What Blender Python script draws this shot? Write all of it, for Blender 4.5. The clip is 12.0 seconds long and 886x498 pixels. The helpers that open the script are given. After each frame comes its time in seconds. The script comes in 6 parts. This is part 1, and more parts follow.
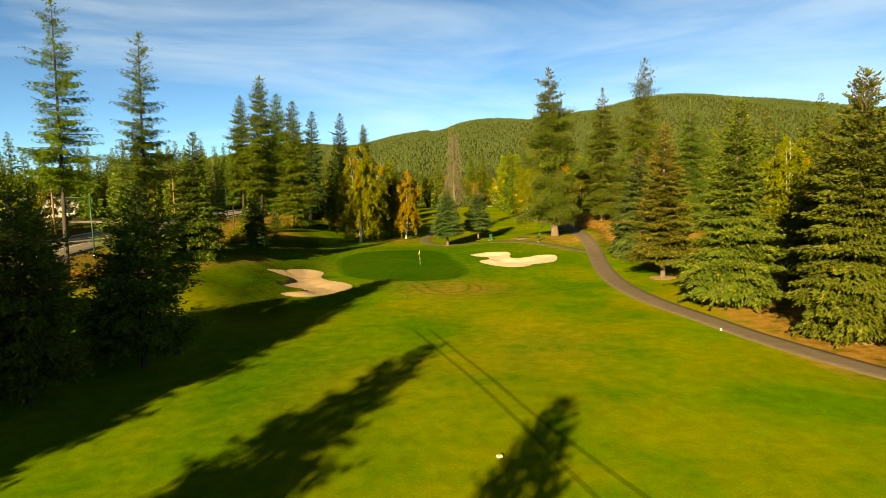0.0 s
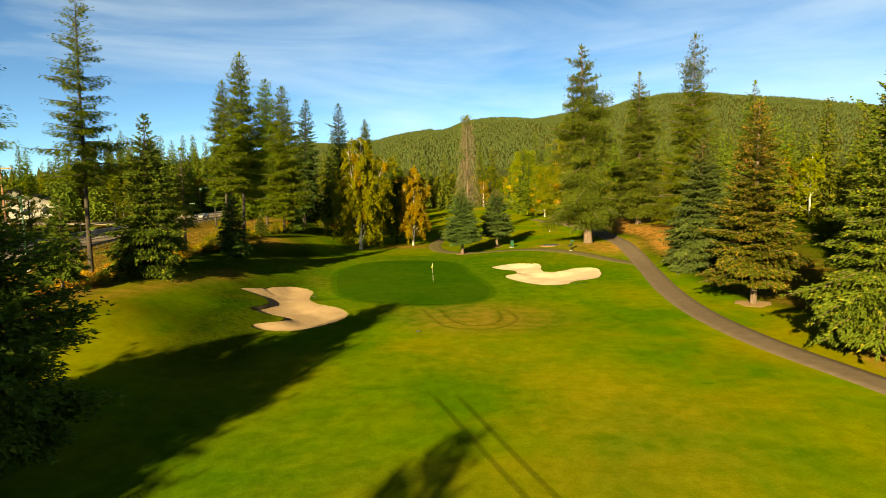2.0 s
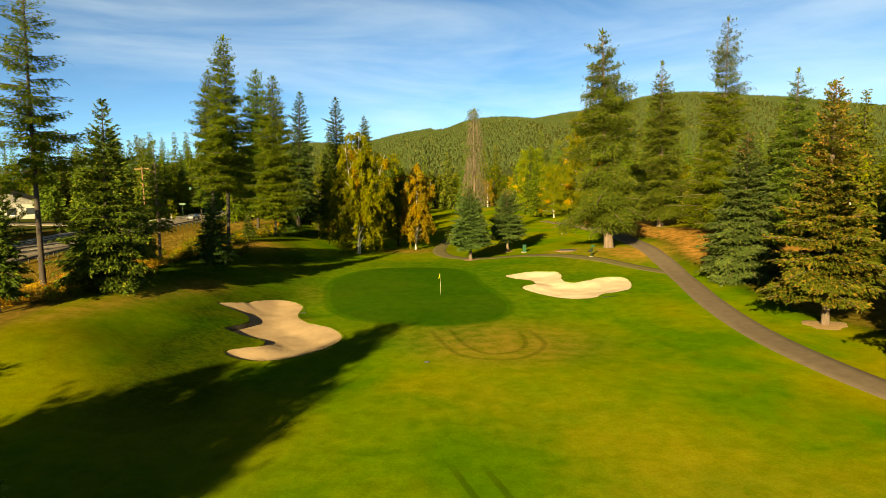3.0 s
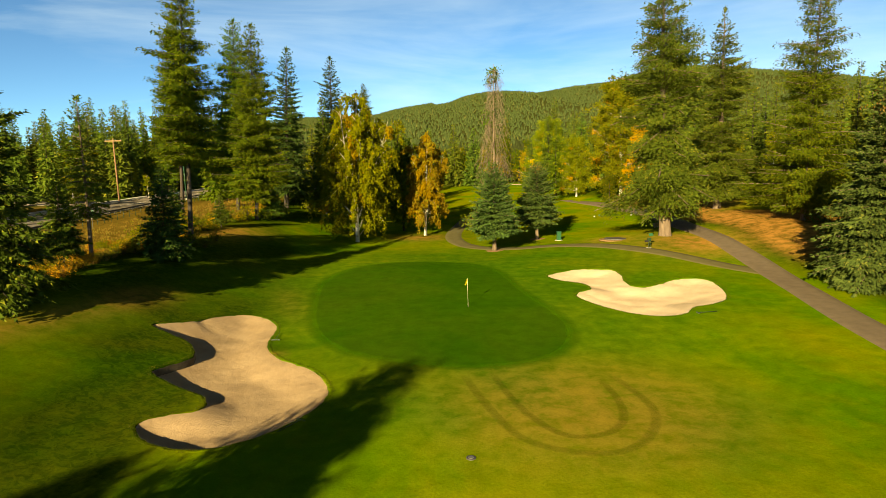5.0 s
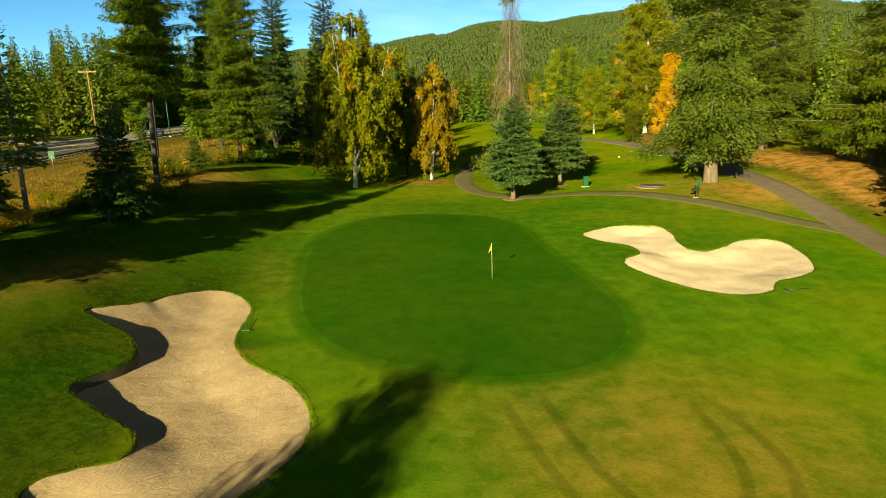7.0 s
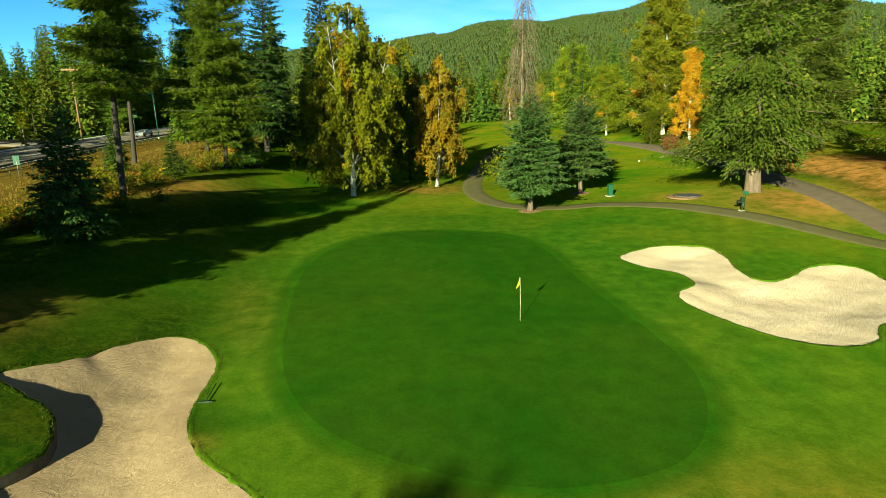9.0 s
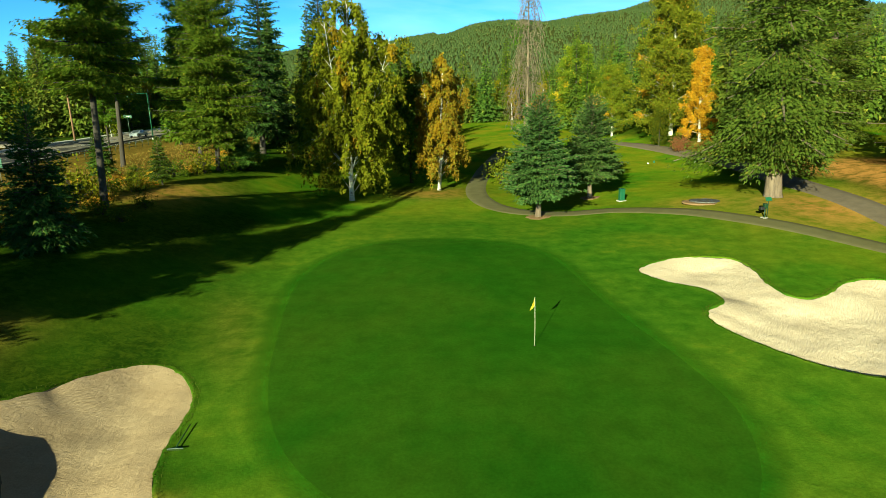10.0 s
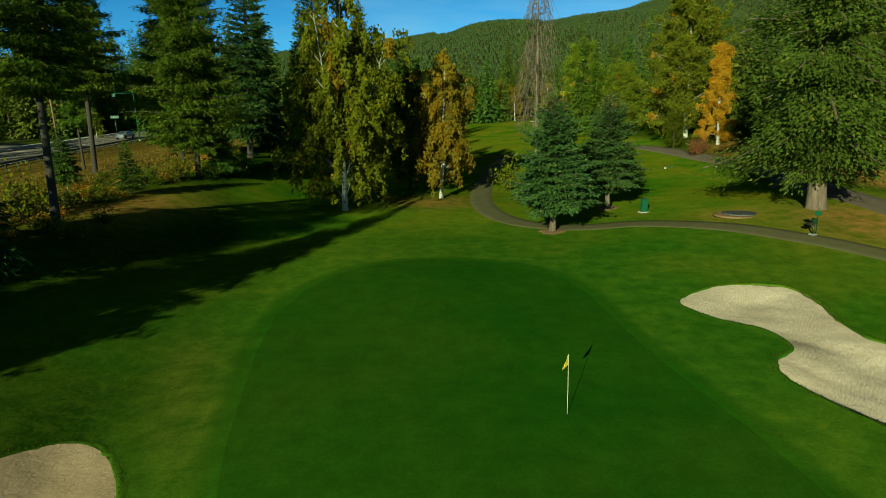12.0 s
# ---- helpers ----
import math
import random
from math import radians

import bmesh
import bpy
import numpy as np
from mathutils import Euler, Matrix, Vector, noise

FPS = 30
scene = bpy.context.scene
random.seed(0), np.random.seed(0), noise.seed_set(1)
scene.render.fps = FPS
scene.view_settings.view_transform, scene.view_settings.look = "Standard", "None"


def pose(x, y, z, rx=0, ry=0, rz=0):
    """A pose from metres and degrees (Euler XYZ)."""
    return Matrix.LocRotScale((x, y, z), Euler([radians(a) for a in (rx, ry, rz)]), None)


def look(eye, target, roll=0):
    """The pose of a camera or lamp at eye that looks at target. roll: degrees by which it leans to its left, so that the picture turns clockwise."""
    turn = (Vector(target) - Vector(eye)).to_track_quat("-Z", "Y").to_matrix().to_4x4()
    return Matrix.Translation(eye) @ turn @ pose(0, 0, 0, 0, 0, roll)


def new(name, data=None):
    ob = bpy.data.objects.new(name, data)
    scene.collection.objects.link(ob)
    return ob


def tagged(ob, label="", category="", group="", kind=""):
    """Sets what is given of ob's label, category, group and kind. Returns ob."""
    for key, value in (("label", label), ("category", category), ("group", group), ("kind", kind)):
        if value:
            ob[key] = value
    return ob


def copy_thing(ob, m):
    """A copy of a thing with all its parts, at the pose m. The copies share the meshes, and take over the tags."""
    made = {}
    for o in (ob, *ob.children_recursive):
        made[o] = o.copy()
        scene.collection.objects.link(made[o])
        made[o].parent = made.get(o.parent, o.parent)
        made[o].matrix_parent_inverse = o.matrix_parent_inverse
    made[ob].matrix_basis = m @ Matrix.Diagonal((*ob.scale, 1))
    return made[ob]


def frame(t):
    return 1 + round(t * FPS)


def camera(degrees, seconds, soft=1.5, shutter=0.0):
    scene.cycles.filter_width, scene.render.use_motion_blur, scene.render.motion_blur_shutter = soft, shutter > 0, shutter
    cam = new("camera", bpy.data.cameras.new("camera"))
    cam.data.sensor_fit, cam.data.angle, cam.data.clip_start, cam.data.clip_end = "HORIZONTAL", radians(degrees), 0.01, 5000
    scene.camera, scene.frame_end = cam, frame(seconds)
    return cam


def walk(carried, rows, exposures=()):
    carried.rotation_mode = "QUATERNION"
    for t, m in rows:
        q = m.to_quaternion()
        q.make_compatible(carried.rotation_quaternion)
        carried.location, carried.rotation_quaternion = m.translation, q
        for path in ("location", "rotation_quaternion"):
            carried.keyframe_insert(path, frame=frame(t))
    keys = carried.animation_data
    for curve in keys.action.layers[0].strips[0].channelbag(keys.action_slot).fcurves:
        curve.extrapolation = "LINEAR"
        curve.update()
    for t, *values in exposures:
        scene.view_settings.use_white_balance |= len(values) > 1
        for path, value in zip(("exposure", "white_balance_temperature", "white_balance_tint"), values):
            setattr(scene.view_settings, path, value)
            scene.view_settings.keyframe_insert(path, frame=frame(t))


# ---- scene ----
cam = camera(71.1, 12.0, 0.5)
METRES, EYE, TILT, LEAN, TURN = 71.0, 12.75, 0.0, 0.0, 0.0
ROWS = [
    (0.0, 0.0, 0.0, 0.0, -0.19, -6.66, 1.62),
    (0.5, -0.0096, 0.0562, -0.0018, -0.13, -6.66, 1.6),
    (1.0, -0.0162, 0.1168, -0.0032, -0.06, -6.67, 1.61),
    (1.5, -0.0214, 0.1814, -0.0046, 0.0, -6.68, 1.59),
    (2.0, -0.0259, 0.2446, -0.0061, 0.05, -6.68, 1.58),
    (2.5, -0.0309, 0.3081, -0.0083, 0.08, -6.66, 1.57),
    (3.0, -0.0394, 0.3744, -0.0096, 0.04, -6.69, 1.52),
    (5.0, -0.0697, 0.6214, -0.0178, 0.06, -8.86, 1.47),
    (5.5, -0.0739, 0.6604, -0.0188, 0.1, -12.05, 1.48),
    (6.0, -0.0779, 0.6965, -0.0202, 0.11, -14.11, 1.45),
    (6.5, -0.0811, 0.7296, -0.0206, 0.16, -14.66, 1.44),
    (7.0, -0.084, 0.7593, -0.0208, 0.17, -14.74, 1.46),
    (9.0, -0.0954, 0.864, -0.0233, 0.18, -14.77, 1.46),
    (9.5, -0.0977, 0.8864, -0.0239, 0.17, -14.76, 1.44),
    (10.0, -0.099, 0.9086, -0.0245, 0.2, -14.76, 1.44),
    (10.5, -0.1004, 0.9317, -0.0245, 0.2, -14.77, 1.41),
    (11.0, -0.1012, 0.952, -0.0252, 0.2, -14.77, 1.4),
    (11.5, -0.1018, 0.9729, -0.0258, 0.18, -14.75, 1.4),
    (12.0, -0.1028, 0.9938, -0.0261, 0.19, -14.77, 1.41),
]
EXPOSURES = [(0.0, 1.49, 8100, 7), (5.0, 1.46, 7800, 4), (7.0, 1.43, 6650, -9), (9.0, 1.46, 5450, -15), (10.9, 1.45, 5100, -22), (11.4, 1.08, 5050, -24), (12.0, 0.35, 5050, -24)]
walk(cam, [(t, pose(0, 0, EYE, TILT, LEAN, TURN) @ pose(METRES * x, METRES * y, METRES * z, 90 + pitch, roll, yaw)) for t, x, y, z, yaw, pitch, roll in ROWS], EXPOSURES)

# ---- light: low sun behind the camera, clear sky with thin cirrus ----
SUN_ELEVATION, SUN_AZIMUTH = 19.4, 201.0
world = bpy.data.worlds.new("sky")
scene.world = world
world.use_nodes = True
wn, wl = world.node_tree.nodes, world.node_tree.links
wn.clear()
sky = wn.new("ShaderNodeTexSky")
sky.sky_type, sky.sun_disc = "NISHITA", False
sky.sun_elevation, sky.sun_rotation = radians(SUN_ELEVATION), radians(SUN_AZIMUTH)
sky.air_density, sky.dust_density, sky.ozone_density = 0.5, 0.05, 0.35
coord = wn.new("ShaderNodeTexCoord")
stretch = wn.new("ShaderNodeMapping")
stretch.inputs["Rotation"].default_value = (0.0, radians(17), radians(20))
stretch.inputs["Scale"].default_value = (1.3, 1.0, 7.0)
stretch.inputs["Location"].default_value = (2.6, 0.4, 0.3)
cloud = wn.new("ShaderNodeTexNoise")
cloud.inputs["Scale"].default_value, cloud.inputs["Detail"].default_value = 1.5, 7.0
cloud.inputs["Roughness"].default_value, cloud.inputs["Distortion"].default_value = 0.55, 0.6
veil = wn.new("ShaderNodeMapRange")
veil.inputs["From Min"].default_value, veil.inputs["From Max"].default_value = 0.43, 0.8
veil.inputs["To Max"].default_value = 0.40
mix = wn.new("ShaderNodeMix")
mix.data_type = "RGBA"
mix.inputs["B"].default_value = (15.5, 18.6, 20.2, 1)
back = wn.new("ShaderNodeBackground")
back.inputs["Strength"].default_value = 0.0268
wout = wn.new("ShaderNodeOutputWorld")
wl.new(coord.outputs["Generated"], stretch.inputs["Vector"])
wl.new(stretch.outputs["Vector"], cloud.inputs["Vector"])
# the veil is thicker along a slanting line of sight
apart = wn.new("ShaderNodeSeparateXYZ")
slant = wn.new("ShaderNodeMath")
slant.operation, slant.use_clamp = "DIVIDE", True
slant.inputs[0].default_value = 0.2
thick = wn.new("ShaderNodeMath")
thick.operation = "MULTIPLY"
wl.new(coord.outputs["Generated"], apart.inputs["Vector"])
# the cirrus gathers towards the east
east = wn.new("ShaderNodeMath")
east.operation = "MULTIPLY_ADD"
east.inputs[1].default_value = 0.16
wl.new(apart.outputs["X"], east.inputs[0])
wl.new(cloud.outputs["Fac"], east.inputs[2])
wl.new(east.outputs[0], veil.inputs["Value"])
wl.new(apart.outputs["Z"], slant.inputs[1])
wl.new(slant.outputs[0], thick.inputs[0])
wl.new(veil.outputs["Result"], thick.inputs[1])
wl.new(thick.outputs[0], mix.inputs["Factor"])
hue = wn.new("ShaderNodeMix")
hue.data_type, hue.blend_type = "RGBA", "MULTIPLY"
hue.inputs["Factor"].default_value = 1.0
hue.inputs["B"].default_value = (0.64, 1.13, 1.48, 1)
wl.new(sky.outputs["Color"], hue.inputs["A"])
# the clear sky is brightened low down and dimmed overhead to deepen the shade
zenith_dim = wn.new("ShaderNodeMapRange")
zenith_dim.interpolation_type = "SMOOTHSTEP"
zenith_dim.inputs["From Min"].default_value, zenith_dim.inputs["From Max"].default_value = 0.22, 0.5
zenith_dim.inputs["To Min"].default_value, zenith_dim.inputs["To Max"].default_value = 1.6, 0.1
glow = wn.new("ShaderNodeMix")
glow.data_type, glow.blend_type = "RGBA", "MULTIPLY"
glow.inputs["Factor"].default_value = 1.0
wl.new(apart.outputs["Z"], zenith_dim.inputs["Value"])
wl.new(hue.outputs["Result"], glow.inputs["A"])
wl.new(zenith_dim.outputs["Result"], glow.inputs["B"])
wl.new(glow.outputs["Result"], mix.inputs["A"])
wl.new(mix.outputs["Result"], back.inputs["Color"])
wl.new(back.outputs["Background"], wout.inputs["Surface"])

sun_data = bpy.data.lights.new("sun", "SUN")
sun_data.energy, sun_data.angle, sun_data.color = 5.0, radians(0.5), (1.0, 0.81, 0.46)
sun = new("sun", sun_data)
az, el = radians(SUN_AZIMUTH), radians(SUN_ELEVATION)
TO_SUN = Vector((math.sin(az) * math.cos(el), math.cos(az) * math.cos(el), math.sin(el)))
sun.matrix_world = look(TO_SUN * 200, (0, 0, 0))


# ---- materials ----
def ramp(nt, fac, stops):
    """A colour ramp fed by a socket."""
    node = nt.nodes.new("ShaderNodeValToRGB")
    els = node.color_ramp.elements
    while len(els) < len(stops):
        els.new(0.5)
    for e, (p, c) in zip(els, stops):
        e.position, e.color = p, (*c, 1)
    nt.links.new(fac, node.inputs["Fac"])
    return node.outputs["Color"]


def noise_of(nt, scale, detail=4.0, rough=0.55, vector=None, distort=0.0):
    node = nt.nodes.new("ShaderNodeTexNoise")
    node.inputs["Scale"].default_value, node.inputs["Detail"].default_value = scale, detail
    node.inputs["Roughness"].default_value, node.inputs["Distortion"].default_value = rough, distort
    if vector is not None:
        nt.links.new(vector, node.inputs["Vector"])
    return node.outputs["Fac"]


def blend(nt, fac, a, b, mode="MIX"):
    node = nt.nodes.new("ShaderNodeMix")
    node.data_type, node.blend_type = "RGBA", mode
    for socket, v in (("Factor", fac), ("A", a), ("B", b)):
        if isinstance(v, bpy.types.NodeSocket):
            nt.links.new(v, node.inputs[socket])
        elif isinstance(v, (int, float)):
            node.inputs[socket].default_value = v
        else:
            node.inputs[socket].default_value = (*v, 1)
    return node.outputs["Result"]


def math_of(nt, op, a, b=0.0, clamp=False):
    node = nt.nodes.new("ShaderNodeMath")
    node.operation, node.use_clamp = op, clamp
    for i, v in enumerate((a, b)):
        if isinstance(v, bpy.types.NodeSocket):
            nt.links.new(v, node.inputs[i])
        else:
            node.inputs[i].default_value = v
    return node.outputs[0]


def bump_of(nt, height, strength, distance):
    node = nt.nodes.new("ShaderNodeBump")
    node.inputs["Strength"].default_value, node.inputs["Distance"].default_value = strength, distance
    nt.links.new(height, node.inputs["Height"])
    return node.outputs["Normal"]


def material(name):
    m = bpy.data.materials.new(name)
    m.use_nodes = True
    nt = m.node_tree
    return m, nt, nt.nodes["Principled BSDF"]


def place_of(nt, scale=(1, 1, 1), turn=0.0):
    geo = nt.nodes.new("ShaderNodeNewGeometry")
    mp = nt.nodes.new("ShaderNodeMapping")
    mp.inputs["Scale"].default_value, mp.inputs["Rotation"].default_value = scale, (0, 0, radians(turn))
    nt.links.new(geo.outputs["Position"], mp.inputs["Vector"])
    return mp.outputs["Vector"]


def attribute(nt, name):
    a = nt.nodes.new("ShaderNodeAttribute")
    a.attribute_name = name
    return a.outputs["Fac"]


def plain(name, a, b, scale=6.0, rough=0.7, metal=0.0, bump=0.2, distance=0.01, shine=0.5):
    """Two tones over a noise at two scales, with fine relief."""
    m, nt, bsdf = material(name)
    pos = place_of(nt)
    n = noise_of(nt, scale, 6.0, 0.6, pos)
    f = noise_of(nt, scale * 7, 3.0, 0.6, pos)
    col = blend(nt, math_of(nt, "MULTIPLY", f, 0.35), ramp(nt, n, [(0.3, a), (0.7, b)]), [0.5 * (p + q) * 0.75 for p, q in zip(a, b)])
    nt.links.new(col, bsdf.inputs["Base Color"])
    bsdf.inputs["Roughness"].default_value, bsdf.inputs["Metallic"].default_value = rough, metal
    bsdf.inputs["Specular IOR Level"].default_value = shine
    if bump:
        nt.links.new(bump_of(nt, f, bump, distance), bsdf.inputs["Normal"])
    return m


def turf(name, low, high, dry, dry_amount, blade=0.5, rough_map=False, fades=False):
    """Mown grass: broad patches, drier spots, fine blades. On the open ground three vertex maps tell the rough, the litter and the tall dry grass."""
    m, nt, bsdf = material(name)
    pos = place_of(nt)
    broad = noise_of(nt, 0.11, 5.0, 0.6, pos, 0.6)
    mid = noise_of(nt, 0.9, 5.0, 0.65, pos, 0.3)
    fine = noise_of(nt, 9.0, 4.0, 0.7, pos)
    streak = noise_of(nt, 1.0, 3.0, 0.6, place_of(nt, (1.3, 0.45, 1), 14))
    col = ramp(nt, broad, [(0.36, low), (0.64, high)])
    patch = noise_of(nt, 0.055, 4.0, 0.55, pos, 1.0)
    worn = math_of(nt, "ADD", math_of(nt, "MULTIPLY", patch, 0.6), math_of(nt, "ADD", math_of(nt, "MULTIPLY", broad, 0.25), math_of(nt, "MULTIPLY", streak, 0.15)))
    spots = ramp(nt, worn, [(0.44, (0, 0, 0)), (0.64, (1, 1, 1))])
    col = blend(nt, math_of(nt, "MULTIPLY", spots, dry_amount), col, dry)
    if rough_map:
        col = blend(nt, math_of(nt, "MULTIPLY", attribute(nt, "lush"), 0.92), col, ramp(nt, math_of(nt, "MULTIPLY", math_of(nt, "ADD", broad, mid), 0.5), [(0.38, (0.040, 0.122, 0.006)), (0.56, (0.070, 0.146, 0.008)), (0.66, (0.108, 0.152, 0.008))]))
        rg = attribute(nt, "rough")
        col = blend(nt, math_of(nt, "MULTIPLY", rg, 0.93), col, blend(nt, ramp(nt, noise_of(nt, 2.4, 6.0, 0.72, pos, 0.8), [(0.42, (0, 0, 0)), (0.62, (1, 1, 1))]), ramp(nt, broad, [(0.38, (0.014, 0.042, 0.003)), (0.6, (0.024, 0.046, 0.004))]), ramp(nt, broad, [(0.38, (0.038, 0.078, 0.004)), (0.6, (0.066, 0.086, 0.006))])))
        lit = math_of(nt, "MULTIPLY", attribute(nt, "litter"), ramp(nt, mid, [(0.3, (0.25, 0.25, 0.25)), (0.55, (1, 1, 1))]))
        col = blend(nt, lit, col, blend(nt, mid, (0.30, 0.145, 0.035), (0.40, 0.21, 0.06)))
        wild = attribute(nt, "wild")
        col = blend(nt, wild, col, blend(nt, mid, (0.07, 0.055, 0.010), (0.22, 0.145, 0.03)))
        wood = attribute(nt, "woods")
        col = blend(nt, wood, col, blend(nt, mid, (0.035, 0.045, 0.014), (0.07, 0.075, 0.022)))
    tufty = math_of(nt, "MULTIPLY", ramp(nt, noise_of(nt, 2.2, 3.0, 0.6, place_of(nt, (0.7, 1.5, 1), 20), 0.4), [(0.66, (0, 0, 0)), (0.72, (1, 1, 1))]), ramp(nt, noise_of(nt, 0.16, 2.0, 0.5, pos), [(0.5, (0, 0, 0)), (0.62, (1, 1, 1))]))
    col = blend(nt, math_of(nt, "MULTIPLY", tufty, 0.45), col, (0.03, 0.07, 0.004))
    col = blend(nt, 0.4, col, ramp(nt, fine, [(0.3, (0.5, 0.5, 0.5)), (0.7, (0.88, 0.88, 0.88))]), "OVERLAY")
    col = blend(nt, 0.35, col, ramp(nt, mid, [(0.35, (0.36, 0.36, 0.36)), (0.65, (0.72, 0.72, 0.66))]), "OVERLAY")
    col = blend(nt, 1.0, col, (0.86, 0.86, 0.8), "MULTIPLY")
    nt.links.new(col, bsdf.inputs["Base Color"])
    bsdf.inputs["Roughness"].default_value = 1.0
    bsdf.inputs["Specular IOR Level"].default_value = 0.0
    both = math_of(nt, "ADD", math_of(nt, "MULTIPLY", mid, 1.2), fine)
    nt.links.new(bump_of(nt, both, blade * 0.55, 0.05), bsdf.inputs["Normal"])
    if fades:
        nt.links.new(math_of(nt, "MULTIPLY", attribute(nt, "cover"), math_of(nt, "ADD", mid, 0.5), True), bsdf.inputs["Alpha"])
    return m


def foliage(name, dark, light, other, other_share=0.12, through_light=0.17):
    """Needles or leaves: each clump has its own tone, each tree its own cast, and some light passes through."""
    m, nt, bsdf = material(name)
    geo = nt.nodes.new("ShaderNodeNewGeometry")
    info = nt.nodes.new("ShaderNodeObjectInfo")
    rnd = geo.outputs["Random Per Island"]
    col = ramp(nt, rnd, [(0.0, [a * 0.72 + b * 0.24 for a, b in zip(dark, light)]), (1.0 - other_share, [a * 0.24 + b * 0.72 for a, b in zip(dark, light)]), (min(1.0 - other_share + 0.04, 0.99), other), (1.0, other)])
    wide = noise_of(nt, 0.5, 3.0, 0.55, geo.outputs["Position"])
    col = blend(nt, 0.65, col, ramp(nt, wide, [(0.3, (0.34, 0.36, 0.36)), (0.7, (0.66, 0.64, 0.56))]), "OVERLAY")
    hsv = nt.nodes.new("ShaderNodeHueSaturation")
    nt.links.new(math_of(nt, "ADD", math_of(nt, "MULTIPLY", info.outputs["Random"], 0.035), 0.482), hsv.inputs["Hue"])
    nt.links.new(math_of(nt, "ADD", math_of(nt, "MULTIPLY", info.outputs["Random"], 0.35), 0.82), hsv.inputs["Value"])
    nt.links.new(col, hsv.inputs["Color"])
    col = hsv.outputs["Color"]
    nt.links.new(col, bsdf.inputs["Base Color"])
    bsdf.inputs["Roughness"].default_value = 0.6
    bsdf.inputs["Specular IOR Level"].default_value = 0.03
    tr = nt.nodes.new("ShaderNodeBsdfTranslucent")
    nt.links.new(col, tr.inputs["Color"])
    mx = nt.nodes.new("ShaderNodeMixShader")
    mx.inputs["Fac"].default_value = through_light
    nt.links.new(bsdf.outputs["BSDF"], mx.inputs[1])
    nt.links.new(tr.outputs["BSDF"], mx.inputs[2])
    nt.links.new(mx.outputs["Shader"], nt.nodes["Material Output"].inputs["Surface"])
    return m


def bark(name, a, b, scale=3.0, marks=None):
    m, nt, bsdf = material(name)
    tc = nt.nodes.new("ShaderNodeTexCoord")
    mp = nt.nodes.new("ShaderNodeMapping")
    mp.inputs["Scale"].default_value = (1, 1, 0.18) if marks is None else (0.6, 0.6, 2.2)
    nt.links.new(tc.outputs["Object"], mp.inputs["Vector"])
    n = noise_of(nt, scale, 6.0, 0.7, mp.outputs["Vector"])
    col = ramp(nt, n, [(0.35, a), (0.65, b)])
    if marks is not None:
        col = blend(nt, ramp(nt, noise_of(nt, 2.6, 3.0, 0.6, mp.outputs["Vector"]), [(0.56, (0, 0, 0)), (0.62, (1, 1, 1))]), col, marks)
    nt.links.new(col, bsdf.inputs["Base Color"])
    bsdf.inputs["Roughness"].default_value = 0.9
    nt.links.new(bump_of(nt, n, 0.8, 0.05), bsdf.inputs["Normal"])
    return m


M_GROUND = turf("mown_grass", (0.0749, 0.1656, 0.0050), (0.1536, 0.2172, 0.0060), (0.2515, 0.2020, 0.0110), 0.72, 0.5, True)
M_GREEN = turf("putting_turf", (0.0262, 0.0842, 0.0038), (0.0365, 0.0970, 0.0045), (0.0583, 0.0915, 0.0069), 0.4, 0.15)
M_COLLAR = turf("collar_turf", (0.034, 0.136, 0.005), (0.056, 0.158, 0.006), (0.11, 0.155, 0.009), 0.25, 0.35, False, True)
M_TRACK = turf("pressed_grass", (0.05, 0.095, 0.008), (0.10, 0.125, 0.01), (0.16, 0.14, 0.03), 0.4, 0.4, False, True)


